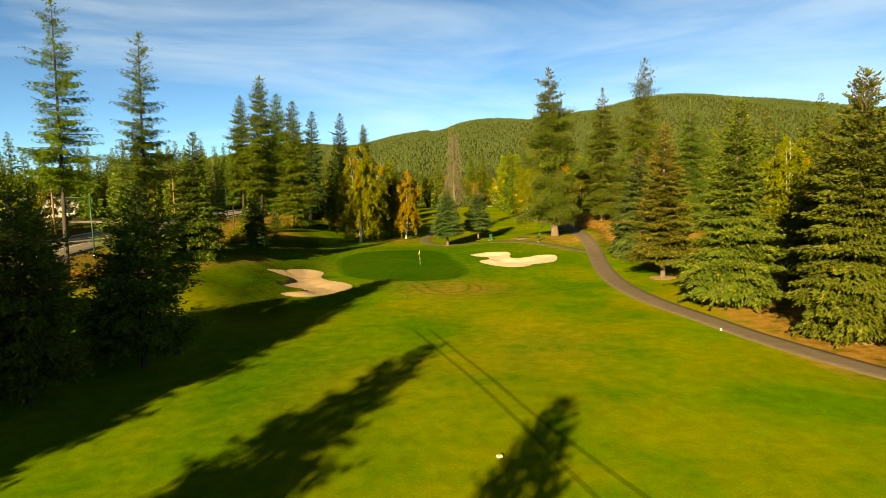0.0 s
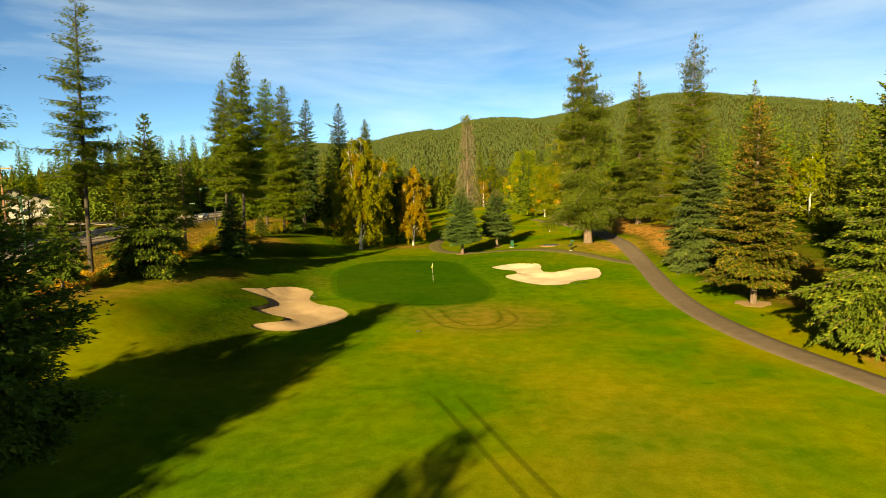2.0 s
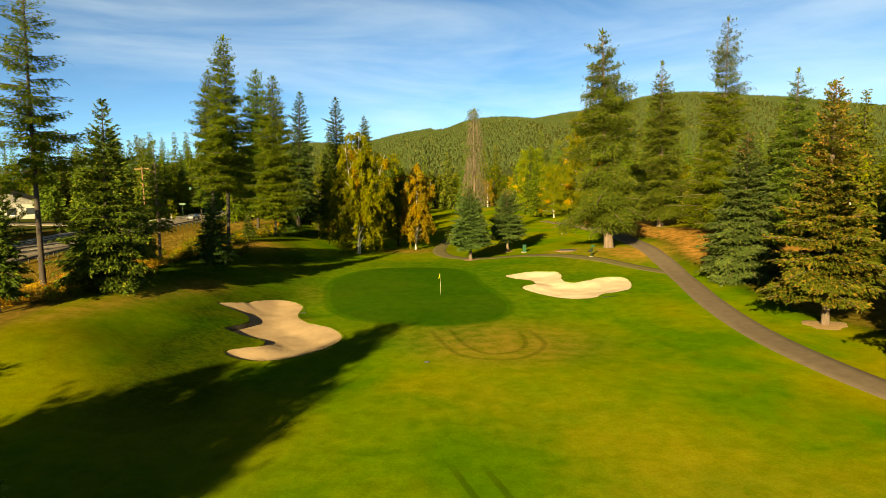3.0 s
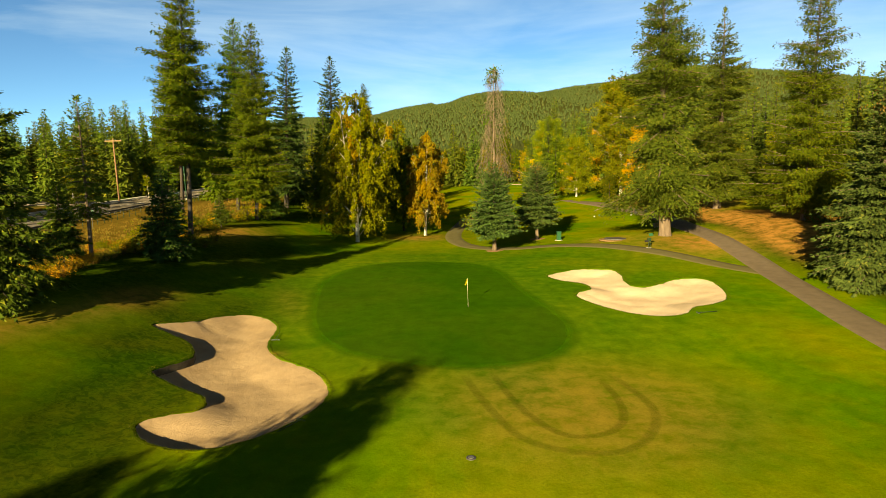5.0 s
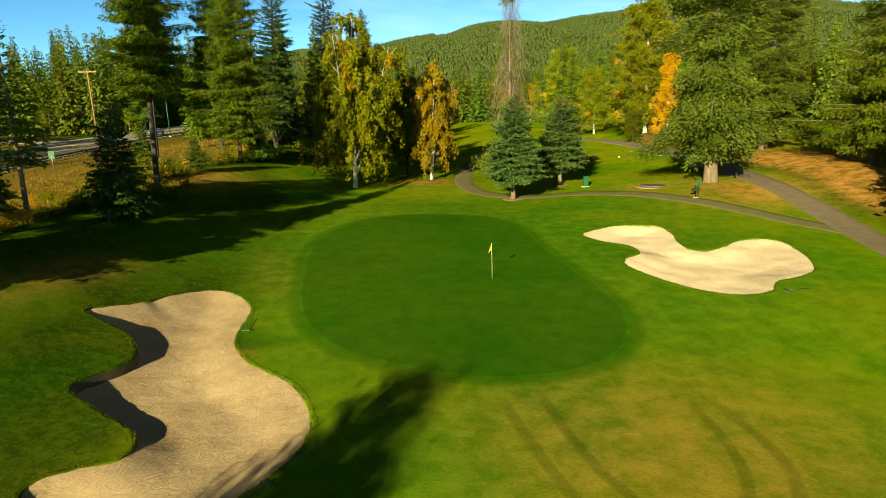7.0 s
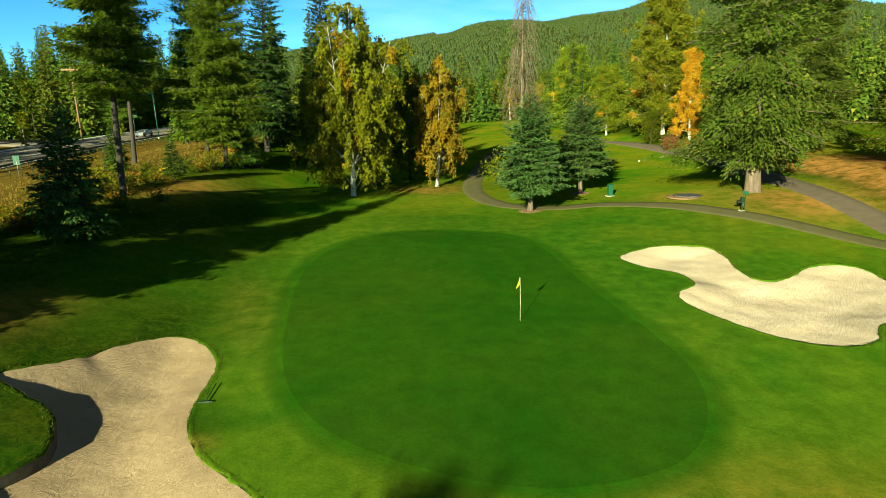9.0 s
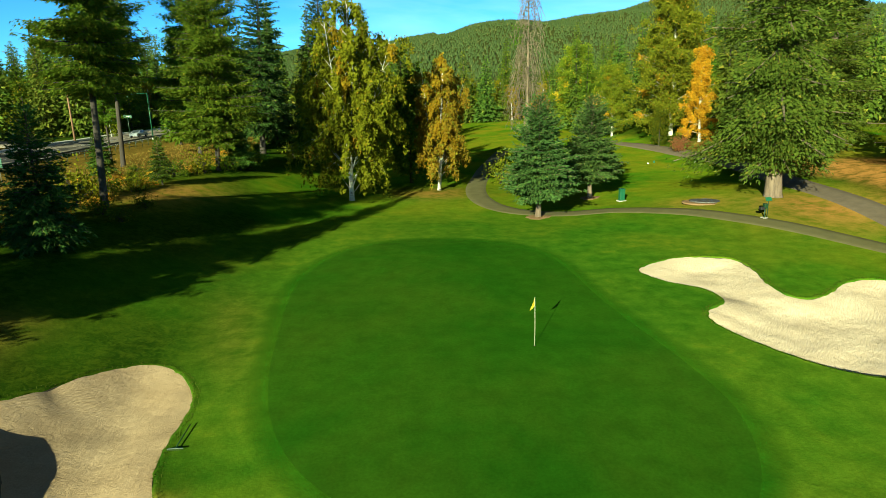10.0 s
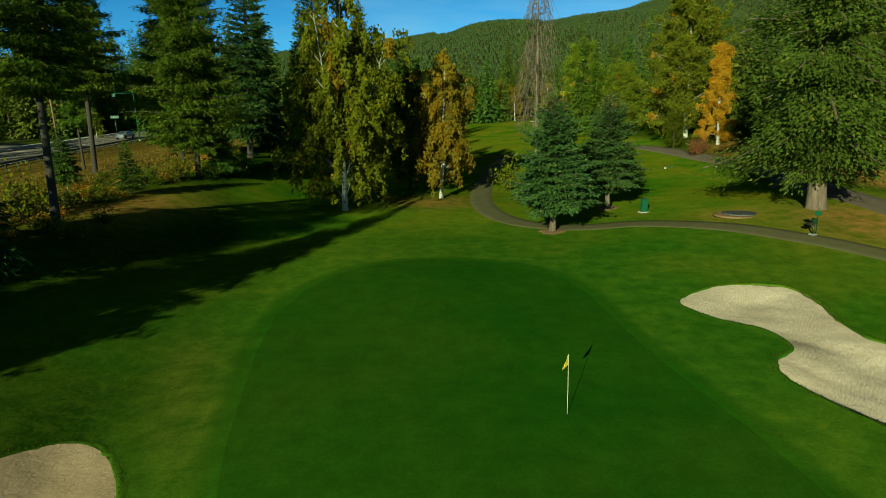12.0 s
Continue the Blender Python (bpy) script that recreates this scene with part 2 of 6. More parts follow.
def sand_material(name, low, high):
    """Raked sand: broad tone, footprints and drag marks, grit."""
    m, nt, bsdf = material(name)
    pos = place_of(nt)
    broad = noise_of(nt, 0.35, 4.0, 0.6, pos)
    grit = noise_of(nt, 22.0, 3.0, 0.7, pos)
    lumps = noise_of(nt, 2.1, 5.0, 0.7, pos, 0.5)
    drag = noise_of(nt, 1.0, 3.0, 0.6, place_of(nt, (7.0, 0.5, 1), 62), 0.12)
    steps = nt.nodes.new("ShaderNodeTexVoronoi")
    steps.inputs["Scale"].default_value = 1.6
    nt.links.new(pos, steps.inputs["Vector"])
    dents = ramp(nt, steps.outputs["Distance"], [(0.06, (0, 0, 0)), (0.16, (1, 1, 1))])
    dents = blend(nt, ramp(nt, noise_of(nt, 0.28, 2.0, 0.5, pos), [(0.52, (0, 0, 0)), (0.6, (1, 1, 1))]), (1, 1, 1), dents)
    col = ramp(nt, broad, [(0.3, low), (0.7, high)])
    col = blend(nt, 0.35, col, ramp(nt, grit, [(0.3, (0.35, 0.35, 0.35)), (0.7, (0.65, 0.65, 0.65))]), "OVERLAY")
    col = blend(nt, 0.2, col, ramp(nt, lumps, [(0.35, (0.4, 0.4, 0.4)), (0.65, (0.6, 0.6, 0.6))]), "OVERLAY")
    nt.links.new(col, bsdf.inputs["Base Color"])
    bsdf.inputs["Roughness"].default_value = 0.95
    bsdf.inputs["Specular IOR Level"].default_value = 0.1
    hgt = math_of(nt, "ADD", math_of(nt, "MULTIPLY", drag, 0.2), math_of(nt, "ADD", lumps, math_of(nt, "MULTIPLY", grit, 0.25)))
    hgt = math_of(nt, "ADD", hgt, math_of(nt, "MULTIPLY", dents, 0.25))
    rakes = nt.nodes.new("ShaderNodeTexWave")
    rakes.inputs["Scale"].default_value, rakes.inputs["Distortion"].default_value = 2.2, 9.0
    rakes.inputs["Detail"].default_value, rakes.inputs["Detail Scale"].default_value = 2.0, 0.35
    nt.links.new(place_of(nt, (1, 1, 1), 35), rakes.inputs["Vector"])
    raked = ramp(nt, noise_of(nt, 0.5, 3.0, 0.6, pos), [(0.45, (0, 0, 0)), (0.6, (1, 1, 1))])
    hgt = math_of(nt, "ADD", hgt, math_of(nt, "MULTIPLY", math_of(nt, "MULTIPLY", rakes.outputs["Fac"], raked), 0.15))
    nt.links.new(bump_of(nt, hgt, 0.55, 0.09), bsdf.inputs["Normal"])
    return m


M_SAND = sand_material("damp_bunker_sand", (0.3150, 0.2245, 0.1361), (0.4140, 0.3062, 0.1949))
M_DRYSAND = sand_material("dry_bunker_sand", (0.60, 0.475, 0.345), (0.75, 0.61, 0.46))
# soil of the bunker cut, darkened to hold the shade under the lip
M_SHADED_SOIL = plain("shaded_edge_soil", (0.0420, 0.0360, 0.0200), (0.0840, 0.0720, 0.0450), 5.0, 0.95)
M_PATH = plain("cart_path_asphalt", (0.14, 0.11, 0.08), (0.195, 0.155, 0.112), 1.2, 0.95, 0.0, 0.4, 0.012, 0.12)
M_CROSS = plain("worn_path_asphalt", (0.12, 0.11, 0.05), (0.16, 0.145, 0.068), 1.0, 0.95, 0.0, 0.4, 0.012, 0.05)
M_ROAD = plain("road_asphalt", (0.19, 0.165, 0.13), (0.26, 0.225, 0.18), 0.5, 0.95, 0.0, 0.3, 0.01, 0.12)
M_KERB = plain("concrete", (0.42, 0.40, 0.36), (0.55, 0.52, 0.47), 2.0, 0.9)
M_PAINT = plain("road_paint", (0.6, 0.58, 0.5), (0.75, 0.73, 0.66), 3.0, 0.8)
M_SPRUCE = foliage("spruce_needles", (0.0598, 0.0918, 0.0107), (0.1331, 0.1661, 0.0193), (0.2024, 0.1912, 0.0236), 0.12)
M_RUSTY = foliage("rusty_spruce_needles", (0.0541, 0.0750, 0.0087), (0.1163, 0.1364, 0.0158), (0.2074, 0.1412, 0.0222), 0.3)
M_BLUE = foliage("blue_spruce_needles", (0.0407, 0.0747, 0.0189), (0.1014, 0.1539, 0.0385), (0.1404, 0.1685, 0.0385), 0.1)
M_DARK = foliage("dark_spruce_needles", (0.0461, 0.0907, 0.0144), (0.1185, 0.1842, 0.0252), (0.1810, 0.2184, 0.0289), 0.1, 0.2)
M_DUSK = foliage("blackish_fir_needles", (0.0270, 0.0560, 0.0128), (0.0675, 0.1120, 0.0240), (0.1215, 0.1400, 0.0256), 0.08, 0.2)
M_DEEP = foliage("deep_green_needles", (0.0326, 0.0658, 0.0088), (0.0935, 0.1424, 0.0176), (0.1757, 0.2039, 0.0220), 0.13)
M_FIR = foliage("fir_needles", (0.0529, 0.0903, 0.0111), (0.1234, 0.1669, 0.0198), (0.1833, 0.1832, 0.0243), 0.1, 0.22)
M_LARCH = foliage("larch_needles", (0.0666, 0.1179, 0.0087), (0.1525, 0.2248, 0.0166), (0.2210, 0.2348, 0.0194), 0.12, 0.42)
M_BIRCH = foliage("birch_leaves", (0.1276, 0.1496, 0.0059), (0.2332, 0.2376, 0.0099), (0.3696, 0.2640, 0.0119), 0.04, 0.42)
M_ORANGE = foliage("orange_birch_leaves", (0.1731, 0.1138, 0.0085), (0.3304, 0.2171, 0.0147), (0.2204, 0.2171, 0.0169), 0.25, 0.4)
M_TURNED = foliage("turning_birch_leaves", (0.2040, 0.1403, 0.0054), (0.3570, 0.2295, 0.0090), (0.2550, 0.2125, 0.0108), 0.2, 0.4)
M_GOLD = foliage("golden_leaves", (0.493, 0.319, 0.008), (0.841, 0.522, 0.017), (0.435, 0.377, 0.026), 0.15, 0.4)
M_LEAF = foliage("green_leaves", (0.0555, 0.0969, 0.0056), (0.1294, 0.1754, 0.0112), (0.2958, 0.2404, 0.0112), 0.12, 0.4)
M_COTTON = foliage("cottonwood_leaves", (0.1020, 0.1475, 0.0084), (0.2580, 0.2875, 0.0156), (0.4800, 0.3500, 0.0192), 0.06, 0.36)
M_CONES = foliage("brown_cones", (0.15, 0.085, 0.02), (0.28, 0.155, 0.035), (0.18, 0.14, 0.05), 0.2, 0.1)
M_RED = foliage("red_leaves", (0.15, 0.05, 0.03), (0.28, 0.10, 0.055), (0.20, 0.14, 0.04), 0.2, 0.3)
M_BRUSH = foliage("autumn_brush_leaves", (0.319, 0.189, 0.017), (0.609, 0.362, 0.031), (0.725, 0.29, 0.017), 0.2, 0.35)
M_STRAW = foliage("dry_grass_blades", (0.17, 0.115, 0.02), (0.34, 0.23, 0.045), (0.2, 0.2, 0.03), 0.25, 0.25)
M_EDGE = foliage("lip_grass_blades", (0.0315, 0.0528, 0.0048), (0.0770, 0.0858, 0.0080), (0.1330, 0.1056, 0.0240), 0.1, 0.25)
M_HILL = foliage("hill_conifers", (0.0572, 0.0814, 0.0285), (0.0792, 0.1061, 0.0328), (0.0988, 0.1083, 0.0340), 0.12, 0.1)
M_BARK = bark("conifer_bark", (0.09, 0.065, 0.045), (0.21, 0.155, 0.11))
M_BARKDARK = bark("dark_bark", (0.03, 0.024, 0.02), (0.068, 0.054, 0.042))
M_DEADWOOD = bark("weathered_dead_wood", (0.13, 0.10, 0.068), (0.25, 0.19, 0.13))
M_WHITEBARK = bark("birch_bark", (0.45, 0.42, 0.36), (0.68, 0.64, 0.56), 2.0, (0.10, 0.08, 0.07))


from mathutils.geometry import delaunay_2d_cdt


# ---- tools for shapes ----
def smooth(v):
    v = np.clip(v, 0.0, 1.0)
    return v * v * (3 - 2 * v)


def hill(x, y):
    """The wooded mountain behind the course."""
    crest = 205 * np.exp(-((x - 760) / 880) ** 2) + 55 * np.exp(-((x + 300) / 500) ** 2) - 30 * np.exp(-((x - 1500) / 400) ** 2) - 20 * np.exp(-((x - 1130) / 230) ** 2)
    crest = crest + 9 * np.sin(x / 83.0 + 0.6) + 5 * np.sin(x / 37.0 + y / 150.0)
    rise = smooth((y - 420) / 1400) ** 1.15
    return crest * rise * (1 - 0.6 * smooth((y - 1950) / 1500))


def land(x, y):
    """Height of the ground: level fairway, a bank on one side, rising woods on the other."""
    x, y = np.asarray(x, float), np.asarray(y, float)
    z = 3.3 * smooth((-x - 18) / 15) * (0.3 + 0.7 * smooth((y - 35) / 45))
    z = z - 1.2 * smooth((-x - 44) / 14)
    z = z + 2.4 * smooth((x - 23) / 13) * smooth((y - 80) / 35)
    z = z + 0.9 * np.exp(-((x - 20) / 9) ** 2 - ((y - 118) / 12) ** 2)
    z = z - 0.7 * smooth((y - 104) / 22) * np.exp(-((x + 6) / 17) ** 2)
    z = z - 0.45 * np.exp(-((x - 9) / 9) ** 2 - ((y - 76) / 10) ** 2)
    z = z + 0.35 * np.exp(-((x - 2) / 14) ** 2 - ((y - 24) / 20) ** 2)
    z = z + 0.9 * np.exp(-((x + 26.5) / 5) ** 2 - ((y - 63.5) / 5.5) ** 2)
    return z + hill(x, y)


def spline(points, closed, step):
    """Points at an even step along a smooth curve through those given."""
    p = np.array(points, float)
    n = len(p)
    out = []
    for i in range(n if closed else n - 1):
        if closed:
            a, b, c, d = p[i - 1], p[i], p[(i + 1) % n], p[(i + 2) % n]
        else:
            a, b, c, d = p[max(i - 1, 0)], p[i], p[i + 1], p[min(i + 2, n - 1)]
        for u in np.linspace(0, 1, 16, endpoint=False):
            out.append(0.5 * (2 * b + (c - a) * u + (2 * a - 5 * b + 4 * c - d) * u * u + (3 * b - a - 3 * c + d) * u ** 3))
    if not closed:
        out.append(p[-1])
    q = np.array(out + ([out[0]] if closed else []))
    s = np.concatenate(([0], np.cumsum(np.hypot(*np.diff(q, axis=0).T))))
    m = max(int(round(s[-1] / step)), 6)
    u = np.linspace(0, s[-1], m, endpoint=not closed)
    return np.stack([np.interp(u, s, q[:, k]) for k in range(2)], 1)


def normals_of(q, closed):
    t = np.roll(q, -1, 0) - np.roll(q, 1, 0) if closed else np.gradient(q, axis=0)
    t = t / np.maximum(np.hypot(*t.T), 1e-9)[:, None]
    return np.stack([t[:, 1], -t[:, 0]], 1)


def inside(poly, x, y):
    """Which points lie in a closed outline."""
    r = np.zeros(np.shape(x), bool)
    for (ax, ay), (bx, by) in zip(poly, np.roll(poly, -1, 0)):
        cross = ((ay > y) != (by > y))
        with np.errstate(divide="ignore", invalid="ignore"):
            r ^= cross & (x < (bx - ax) * (y - ay) / (by - ay) + ax)
    return r


def reach(poly, x, y):
    """Distance from points to an outline."""
    d = np.full(np.shape(x), 1e9)
    for (ax, ay), (bx, by) in zip(poly, np.roll(poly, -1, 0)):
        vx, vy = bx - ax, by - ay
        u = np.clip(((x - ax) * vx + (y - ay) * vy) / max(vx * vx + vy * vy, 1e-9), 0, 1)
        d = np.minimum(d, np.hypot(x - ax - u * vx, y - ay - u * vy))
    return d


def mesh_of(name, verts, faces, mats, shade=False, slots=None):
    me = bpy.data.meshes.new(name)
    me.from_pydata([tuple(map(float, v)) for v in verts], [], [tuple(map(int, f)) for f in faces])
    for m in (mats if isinstance(mats, (list, tuple)) else [mats]):
        me.materials.append(m)
    if slots is not None:
        me.polygons.foreach_set("material_index", np.asarray(slots, np.int32))
    if shade:
        me.polygons.foreach_set("use_smooth", np.ones(len(me.polygons), bool))
    me.update()
    return me


def part(name, bm, mat, parent, label=""):
    """Links a bmesh or a mesh as one part under a thing or a part."""
    if isinstance(bm, bmesh.types.BMesh):
        me = bpy.data.meshes.new(name)
        bm.to_mesh(me)
        bm.free()
        me.materials.append(mat)
    else:
        me = bm
    ob = new(name, me)
    ob.parent = parent
    if label:
        tagged(ob, label)
    return ob


def thing(name, m, label, category, group="", kind=""):
    """An empty at the base of a thing, to hold its parts."""
    ob = new(name)
    ob.empty_display_size = 0.2
    ob.matrix_world = m
    return tagged(ob, label, category, group, kind)


def box(bm, x0, x1, y0, y1, z0, z1, bevel=0.0):
    r = bmesh.ops.create_cube(bm, size=1.0, matrix=Matrix.Translation(((x0 + x1) / 2, (y0 + y1) / 2, (z0 + z1) / 2)) @ Matrix.Diagonal((x1 - x0, y1 - y0, z1 - z0, 1)))
    if bevel:
        edges = list({e for v in r["verts"] for e in v.link_edges})
        bmesh.ops.bevel(bm, geom=edges, offset=bevel, segments=2, affect="EDGES", profile=0.5)
    return bm


def tube(bm, points, radii, sides=8, cap=True):
    """A round bar of changing thickness along a line."""
    pts = [Vector(p) for p in points]
    rings = []
    for i, p in enumerate(pts):
        d = (pts[min(i + 1, len(pts) - 1)] - pts[max(i - 1, 0)]).normalized()
        a = d.orthogonal().normalized() if abs(d.z) < 0.9 else Vector((1, 0, 0)).cross(d).normalized()
        b = d.cross(a)
        rings.append([bm.verts.new(p + (a * math.cos(k * math.tau / sides) + b * math.sin(k * math.tau / sides)) * radii[i]) for k in range(sides)])
    for r, s in zip(rings, rings[1:]):
        for k in range(sides):
            f = bm.faces.new((r[k], r[(k + 1) % sides], s[(k + 1) % sides], s[k]))
            f.smooth = True
    if cap:
        bm.faces.new(rings[-1])
        bm.faces.new(rings[0][::-1])
    return bm


def kites(p, d, n, length, width):
    """Small pointed leaves: foot p, direction d, normal n."""
    d = d / np.maximum(np.linalg.norm(d, axis=1), 1e-9)[:, None]
    s = np.cross(d, n)
    s = s / np.maximum(np.linalg.norm(s, axis=1), 1e-9)[:, None]
    L, W = np.reshape(length, (-1, 1)) * np.ones((len(p), 1)), np.reshape(width, (-1, 1)) * np.ones((len(p), 1))
    m = p + d * L * 0.45
    return np.stack([p, m + s * W, p + d * L, m - s * W], 1).reshape(-1, 3)


def blades(p, d, n, length, width):
    """Small pointed needle sprays: one sliver each."""
    d = d / np.maximum(np.linalg.norm(d, axis=1), 1e-9)[:, None]
    s = np.cross(d, n)
    s = s / np.maximum(np.linalg.norm(s, axis=1), 1e-9)[:, None]
    L, W = np.reshape(length, (-1, 1)) * np.ones((len(p), 1)), np.reshape(width, (-1, 1)) * np.ones((len(p), 1))
    return np.stack([p + s * W, p + d * L, p - s * W], 1).reshape(-1, 3)


def leaf_mesh(name, corner_sets, mat, corners=4):
    v = np.concatenate(corner_sets).astype(np.float32)
    k = len(v) // corners
    me = bpy.data.meshes.new(name)
    me.vertices.add(len(v))
    me.vertices.foreach_set("co", v.ravel())
    me.loops.add(len(v))
    me.loops.foreach_set("vertex_index", np.arange(len(v), dtype=np.int32))
    me.polygons.add(k)
    me.polygons.foreach_set("loop_start", np.arange(0, corners * k, corners, dtype=np.int32))
    me.materials.append(mat)
    me.update()
    return me


def at_land(x, y, turn=0.0, size=1.0, lean=0.0, sink=0.0, tall=1.0):
    return pose(x, y, float(land(x, y)) - sink, 0, lean, 0) @ pose(0, 0, 0, 0, 0, turn) @ Matrix.Diagonal((size, size, size * tall, 1))


# ---- outlines of the course, in plan ----
BUNKER_WEST = [(-23.9, 82.6), (-22.6, 84.4), (-21.4, 86.6), (-20.0, 88.1), (-18.6, 88.0), (-17.2, 86.4), (-16.5, 84.7), (-16.1, 81.0), (-14.8, 78.6), (-12.4, 76.4),
               (-11.1, 74.0), (-10.9, 72.0), (-11.7, 70.0), (-13.3, 68.1), (-15.3, 67.3), (-17.6, 68.2), (-18.8, 69.9), (-18.0, 70.8), (-16.7, 71.4), (-17.0, 73.0),
               (-19.2, 74.6), (-20.9, 75.9), (-20.4, 77.4), (-19.9, 78.9), (-20.9, 80.9), (-22.7, 81.9)]
BUNKER_EAST = [(4.4, 100.5), (6.6, 102.4), (8.8, 102.8), (10.7, 102.0), (11.0, 99.8), (10.5, 96.8), (10.9, 94.9), (12.4, 95.1), (14.5, 96.9), (16.4, 97.5), (17.6, 96.4),
               (17.4, 93.4), (16.3, 90.2), (14.6, 88.8), (13.0, 88.1), (11.9, 86.6), (10.2, 86.0), (8.2, 86.7), (6.4, 88.9), (5.3, 91.7), (5.7, 93.4), (7.0, 94.6), (6.8, 96.6), (5.2, 98.2)]
GREEN = [(-14.2, 86.6), (-15.0, 91.0), (-15.8, 96.5), (-15.8, 101.5), (-14.2, 106.3), (-11.0, 109.0), (-7.0, 109.4), (-3.3, 107.6), (-0.7, 104.2), (0.2, 100.5), (0.7, 96.0),
         (1.5, 91.5), (2.4, 87.5), (2.8, 83.8), (2.0, 80.5), (0.2, 78.0), (-2.8, 76.7), (-5.6, 76.8), (-8.6, 78.1), (-11.2, 80.1), (-13.0, 82.9)]
CART_PATH = [(62.0, -60.0), (48.0, -20.0), (36.0, 14.0), (30.6, 28.0), (26.6, 37.2), (24.4, 43.5), (22.3, 52.0), (20.6, 60.0), (20.1, 67.0), (20.5, 74.5), (21.5, 83.0), (23.3, 93.0), (25.0, 103.0), (26.0, 112.0), (26.6, 120.0), (27.8, 134.0), (28.2, 144.0), (27.2, 158.0), (25.6, 172.0), (22.5, 186.0)]
CROSS_PATH = [(24.3, 98.5), (21.6, 102.5), (18.4, 107.8), (15.8, 111.6), (12.8, 115.4), (8.0, 118.7), (4.0, 118.9), (1.4, 119.9), (-1.5, 122.8), (-3.4, 128.0), (-3.8, 135.6), (-2.6, 146.0), (-0.5, 159.0), (3.0, 176.0)]
ROAD = [(-6.0, -190.0), (-20.0, -90.0), (-38.0, -20.0), (-52.0, 40.0), (-62.0, 85.0), (-69.0, 125.0), (-72.5, 160.0), (-73.0, 195.0), (-70.0, 235.0), (-62.0, 285.0), (-48.0, 340.0)]
COLLAR_SHIFT = 1.1
bw, be, gr = spline(BUNKER_WEST, True, 0.3), spline(BUNKER_EAST, True, 0.3), spline(GREEN, True, 0.5)


# ---- ground: one sheet from the course to the mountain ----
def axis(lo, hi, step, far_lo, far_hi, growth=1.13):
    a = list(np.arange(lo, hi + step / 2, step))
    s = step
    while a[-1] < far_hi:
        s = min(s * growth, 45)
        a.append(a[-1] + s)
    s = step
    while a[0] > far_lo:
        s = min(s * growth, 45)
        a.insert(0, a[0] - s)
    return np.array(a)


gx, gy = axis(-44, 40, 0.65, -2600, 2800), axis(8, 150, 0.7, -900, 3600)
GX, GY = np.meshgrid(gx, gy)
GZ = land(GX, GY)
near = (abs(GX) < 45) & (GY > 0) & (GY < 160)
GZ[near] += 0.05 * np.sin(GX[near] / 3.1 + 0.7 * np.sin(GY[near] / 5.0)) * np.sin(GY[near] / 4.3)
nx, ny = len(gx), len(gy)
idx = np.arange(nx * ny).reshape(ny, nx)
keep_quad = np.ones((ny - 1, nx - 1), bool)
ground_points, ground_tris = [np.stack([GX, GY, GZ], -1).reshape(-1, 3)], []
count = nx * ny
for poly in (bw, be):
    # the sheet is opened round a bunker and knitted to its outline
    i0, i1 = np.searchsorted(gx, poly[:, 0].min() - 2.0), np.searchsorted(gx, poly[:, 0].max() + 2.0)
    j0, j1 = np.searchsorted(gy, poly[:, 1].min() - 2.0), np.searchsorted(gy, poly[:, 1].max() + 2.0)
    keep_quad[j0:j1, i0:i1] = False
    block = idx[j0:j1 + 1, i0:i1 + 1]
    loop = np.concatenate([block[0, :-1], block[:-1, -1], block[-1, :0:-1], block[:0:-1, 0]])
    loop_xy = np.stack([GX.ravel()[loop], GY.ravel()[loop]], 1)
    inner = block[1:-1, 1:-1].ravel()
    ixy = np.stack([GX.ravel()[inner], GY.ravel()[inner]], 1)
    ok = ~inside(poly, ixy[:, 0], ixy[:, 1]) & (reach(poly, ixy[:, 0], ixy[:, 1]) > 0.2)
    inner, ixy = inner[ok], ixy[ok]
    n0, n1 = len(loop), len(poly)
    pts = np.concatenate([loop_xy, poly, ixy])
    edges = [(k, (k + 1) % n0) for k in range(n0)] + [(n0 + k, n0 + (k + 1) % n1) for k in range(n1)]
    vv, _, ff, orig, *_ = delaunay_2d_cdt([Vector(q) for q in pts], edges, [], 0, 1e-5)
    pz = land(poly[:, 0], poly[:, 1]) + 0.05 * np.sin(poly[:, 0] / 3.1 + 0.7 * np.sin(poly[:, 1] / 5.0)) * np.sin(poly[:, 1] / 4.3)
    ground_points.append(np.column_stack([poly, pz]))
    number = np.concatenate([loop, count + np.arange(n1), inner])
    count += n1
    back_to = [number[o[0]] for o in orig]
    for t in ff:
        c = np.mean([vv[k] for k in t], axis=0)
        if not inside(poly, np.array([c[0]]), np.array([c[1]]))[0]:
            ground_tris.append([back_to[k] for k in t])
quads = np.stack([idx[:-1, :-1], idx[:-1, 1:], idx[1:, 1:], idx[1:, :-1]], -1)[keep_quad]
ground_points = np.concatenate(ground_points)
tris = np.array(ground_tris, np.int32)
ground_mesh = bpy.data.meshes.new("ground")
ground_mesh.vertices.add(len(ground_points))
ground_mesh.vertices.foreach_set("co", ground_points.astype(np.float32).ravel())
ground_mesh.loops.add(quads.size + tris.size)
ground_mesh.loops.foreach_set("vertex_index", np.concatenate([quads.astype(np.int32).ravel(), tris.ravel()]))
ground_mesh.polygons.add(len(quads) + len(tris))
ground_mesh.polygons.foreach_set("loop_start", np.concatenate([np.arange(0, quads.size, 4), quads.size + np.arange(0, tris.size, 3)]).astype(np.int32))
ground_mesh.polygons.foreach_set("use_smooth", np.ones(len(quads) + len(tris), bool))
ground_mesh.materials.append(M_GROUND)
ground_mesh.update()
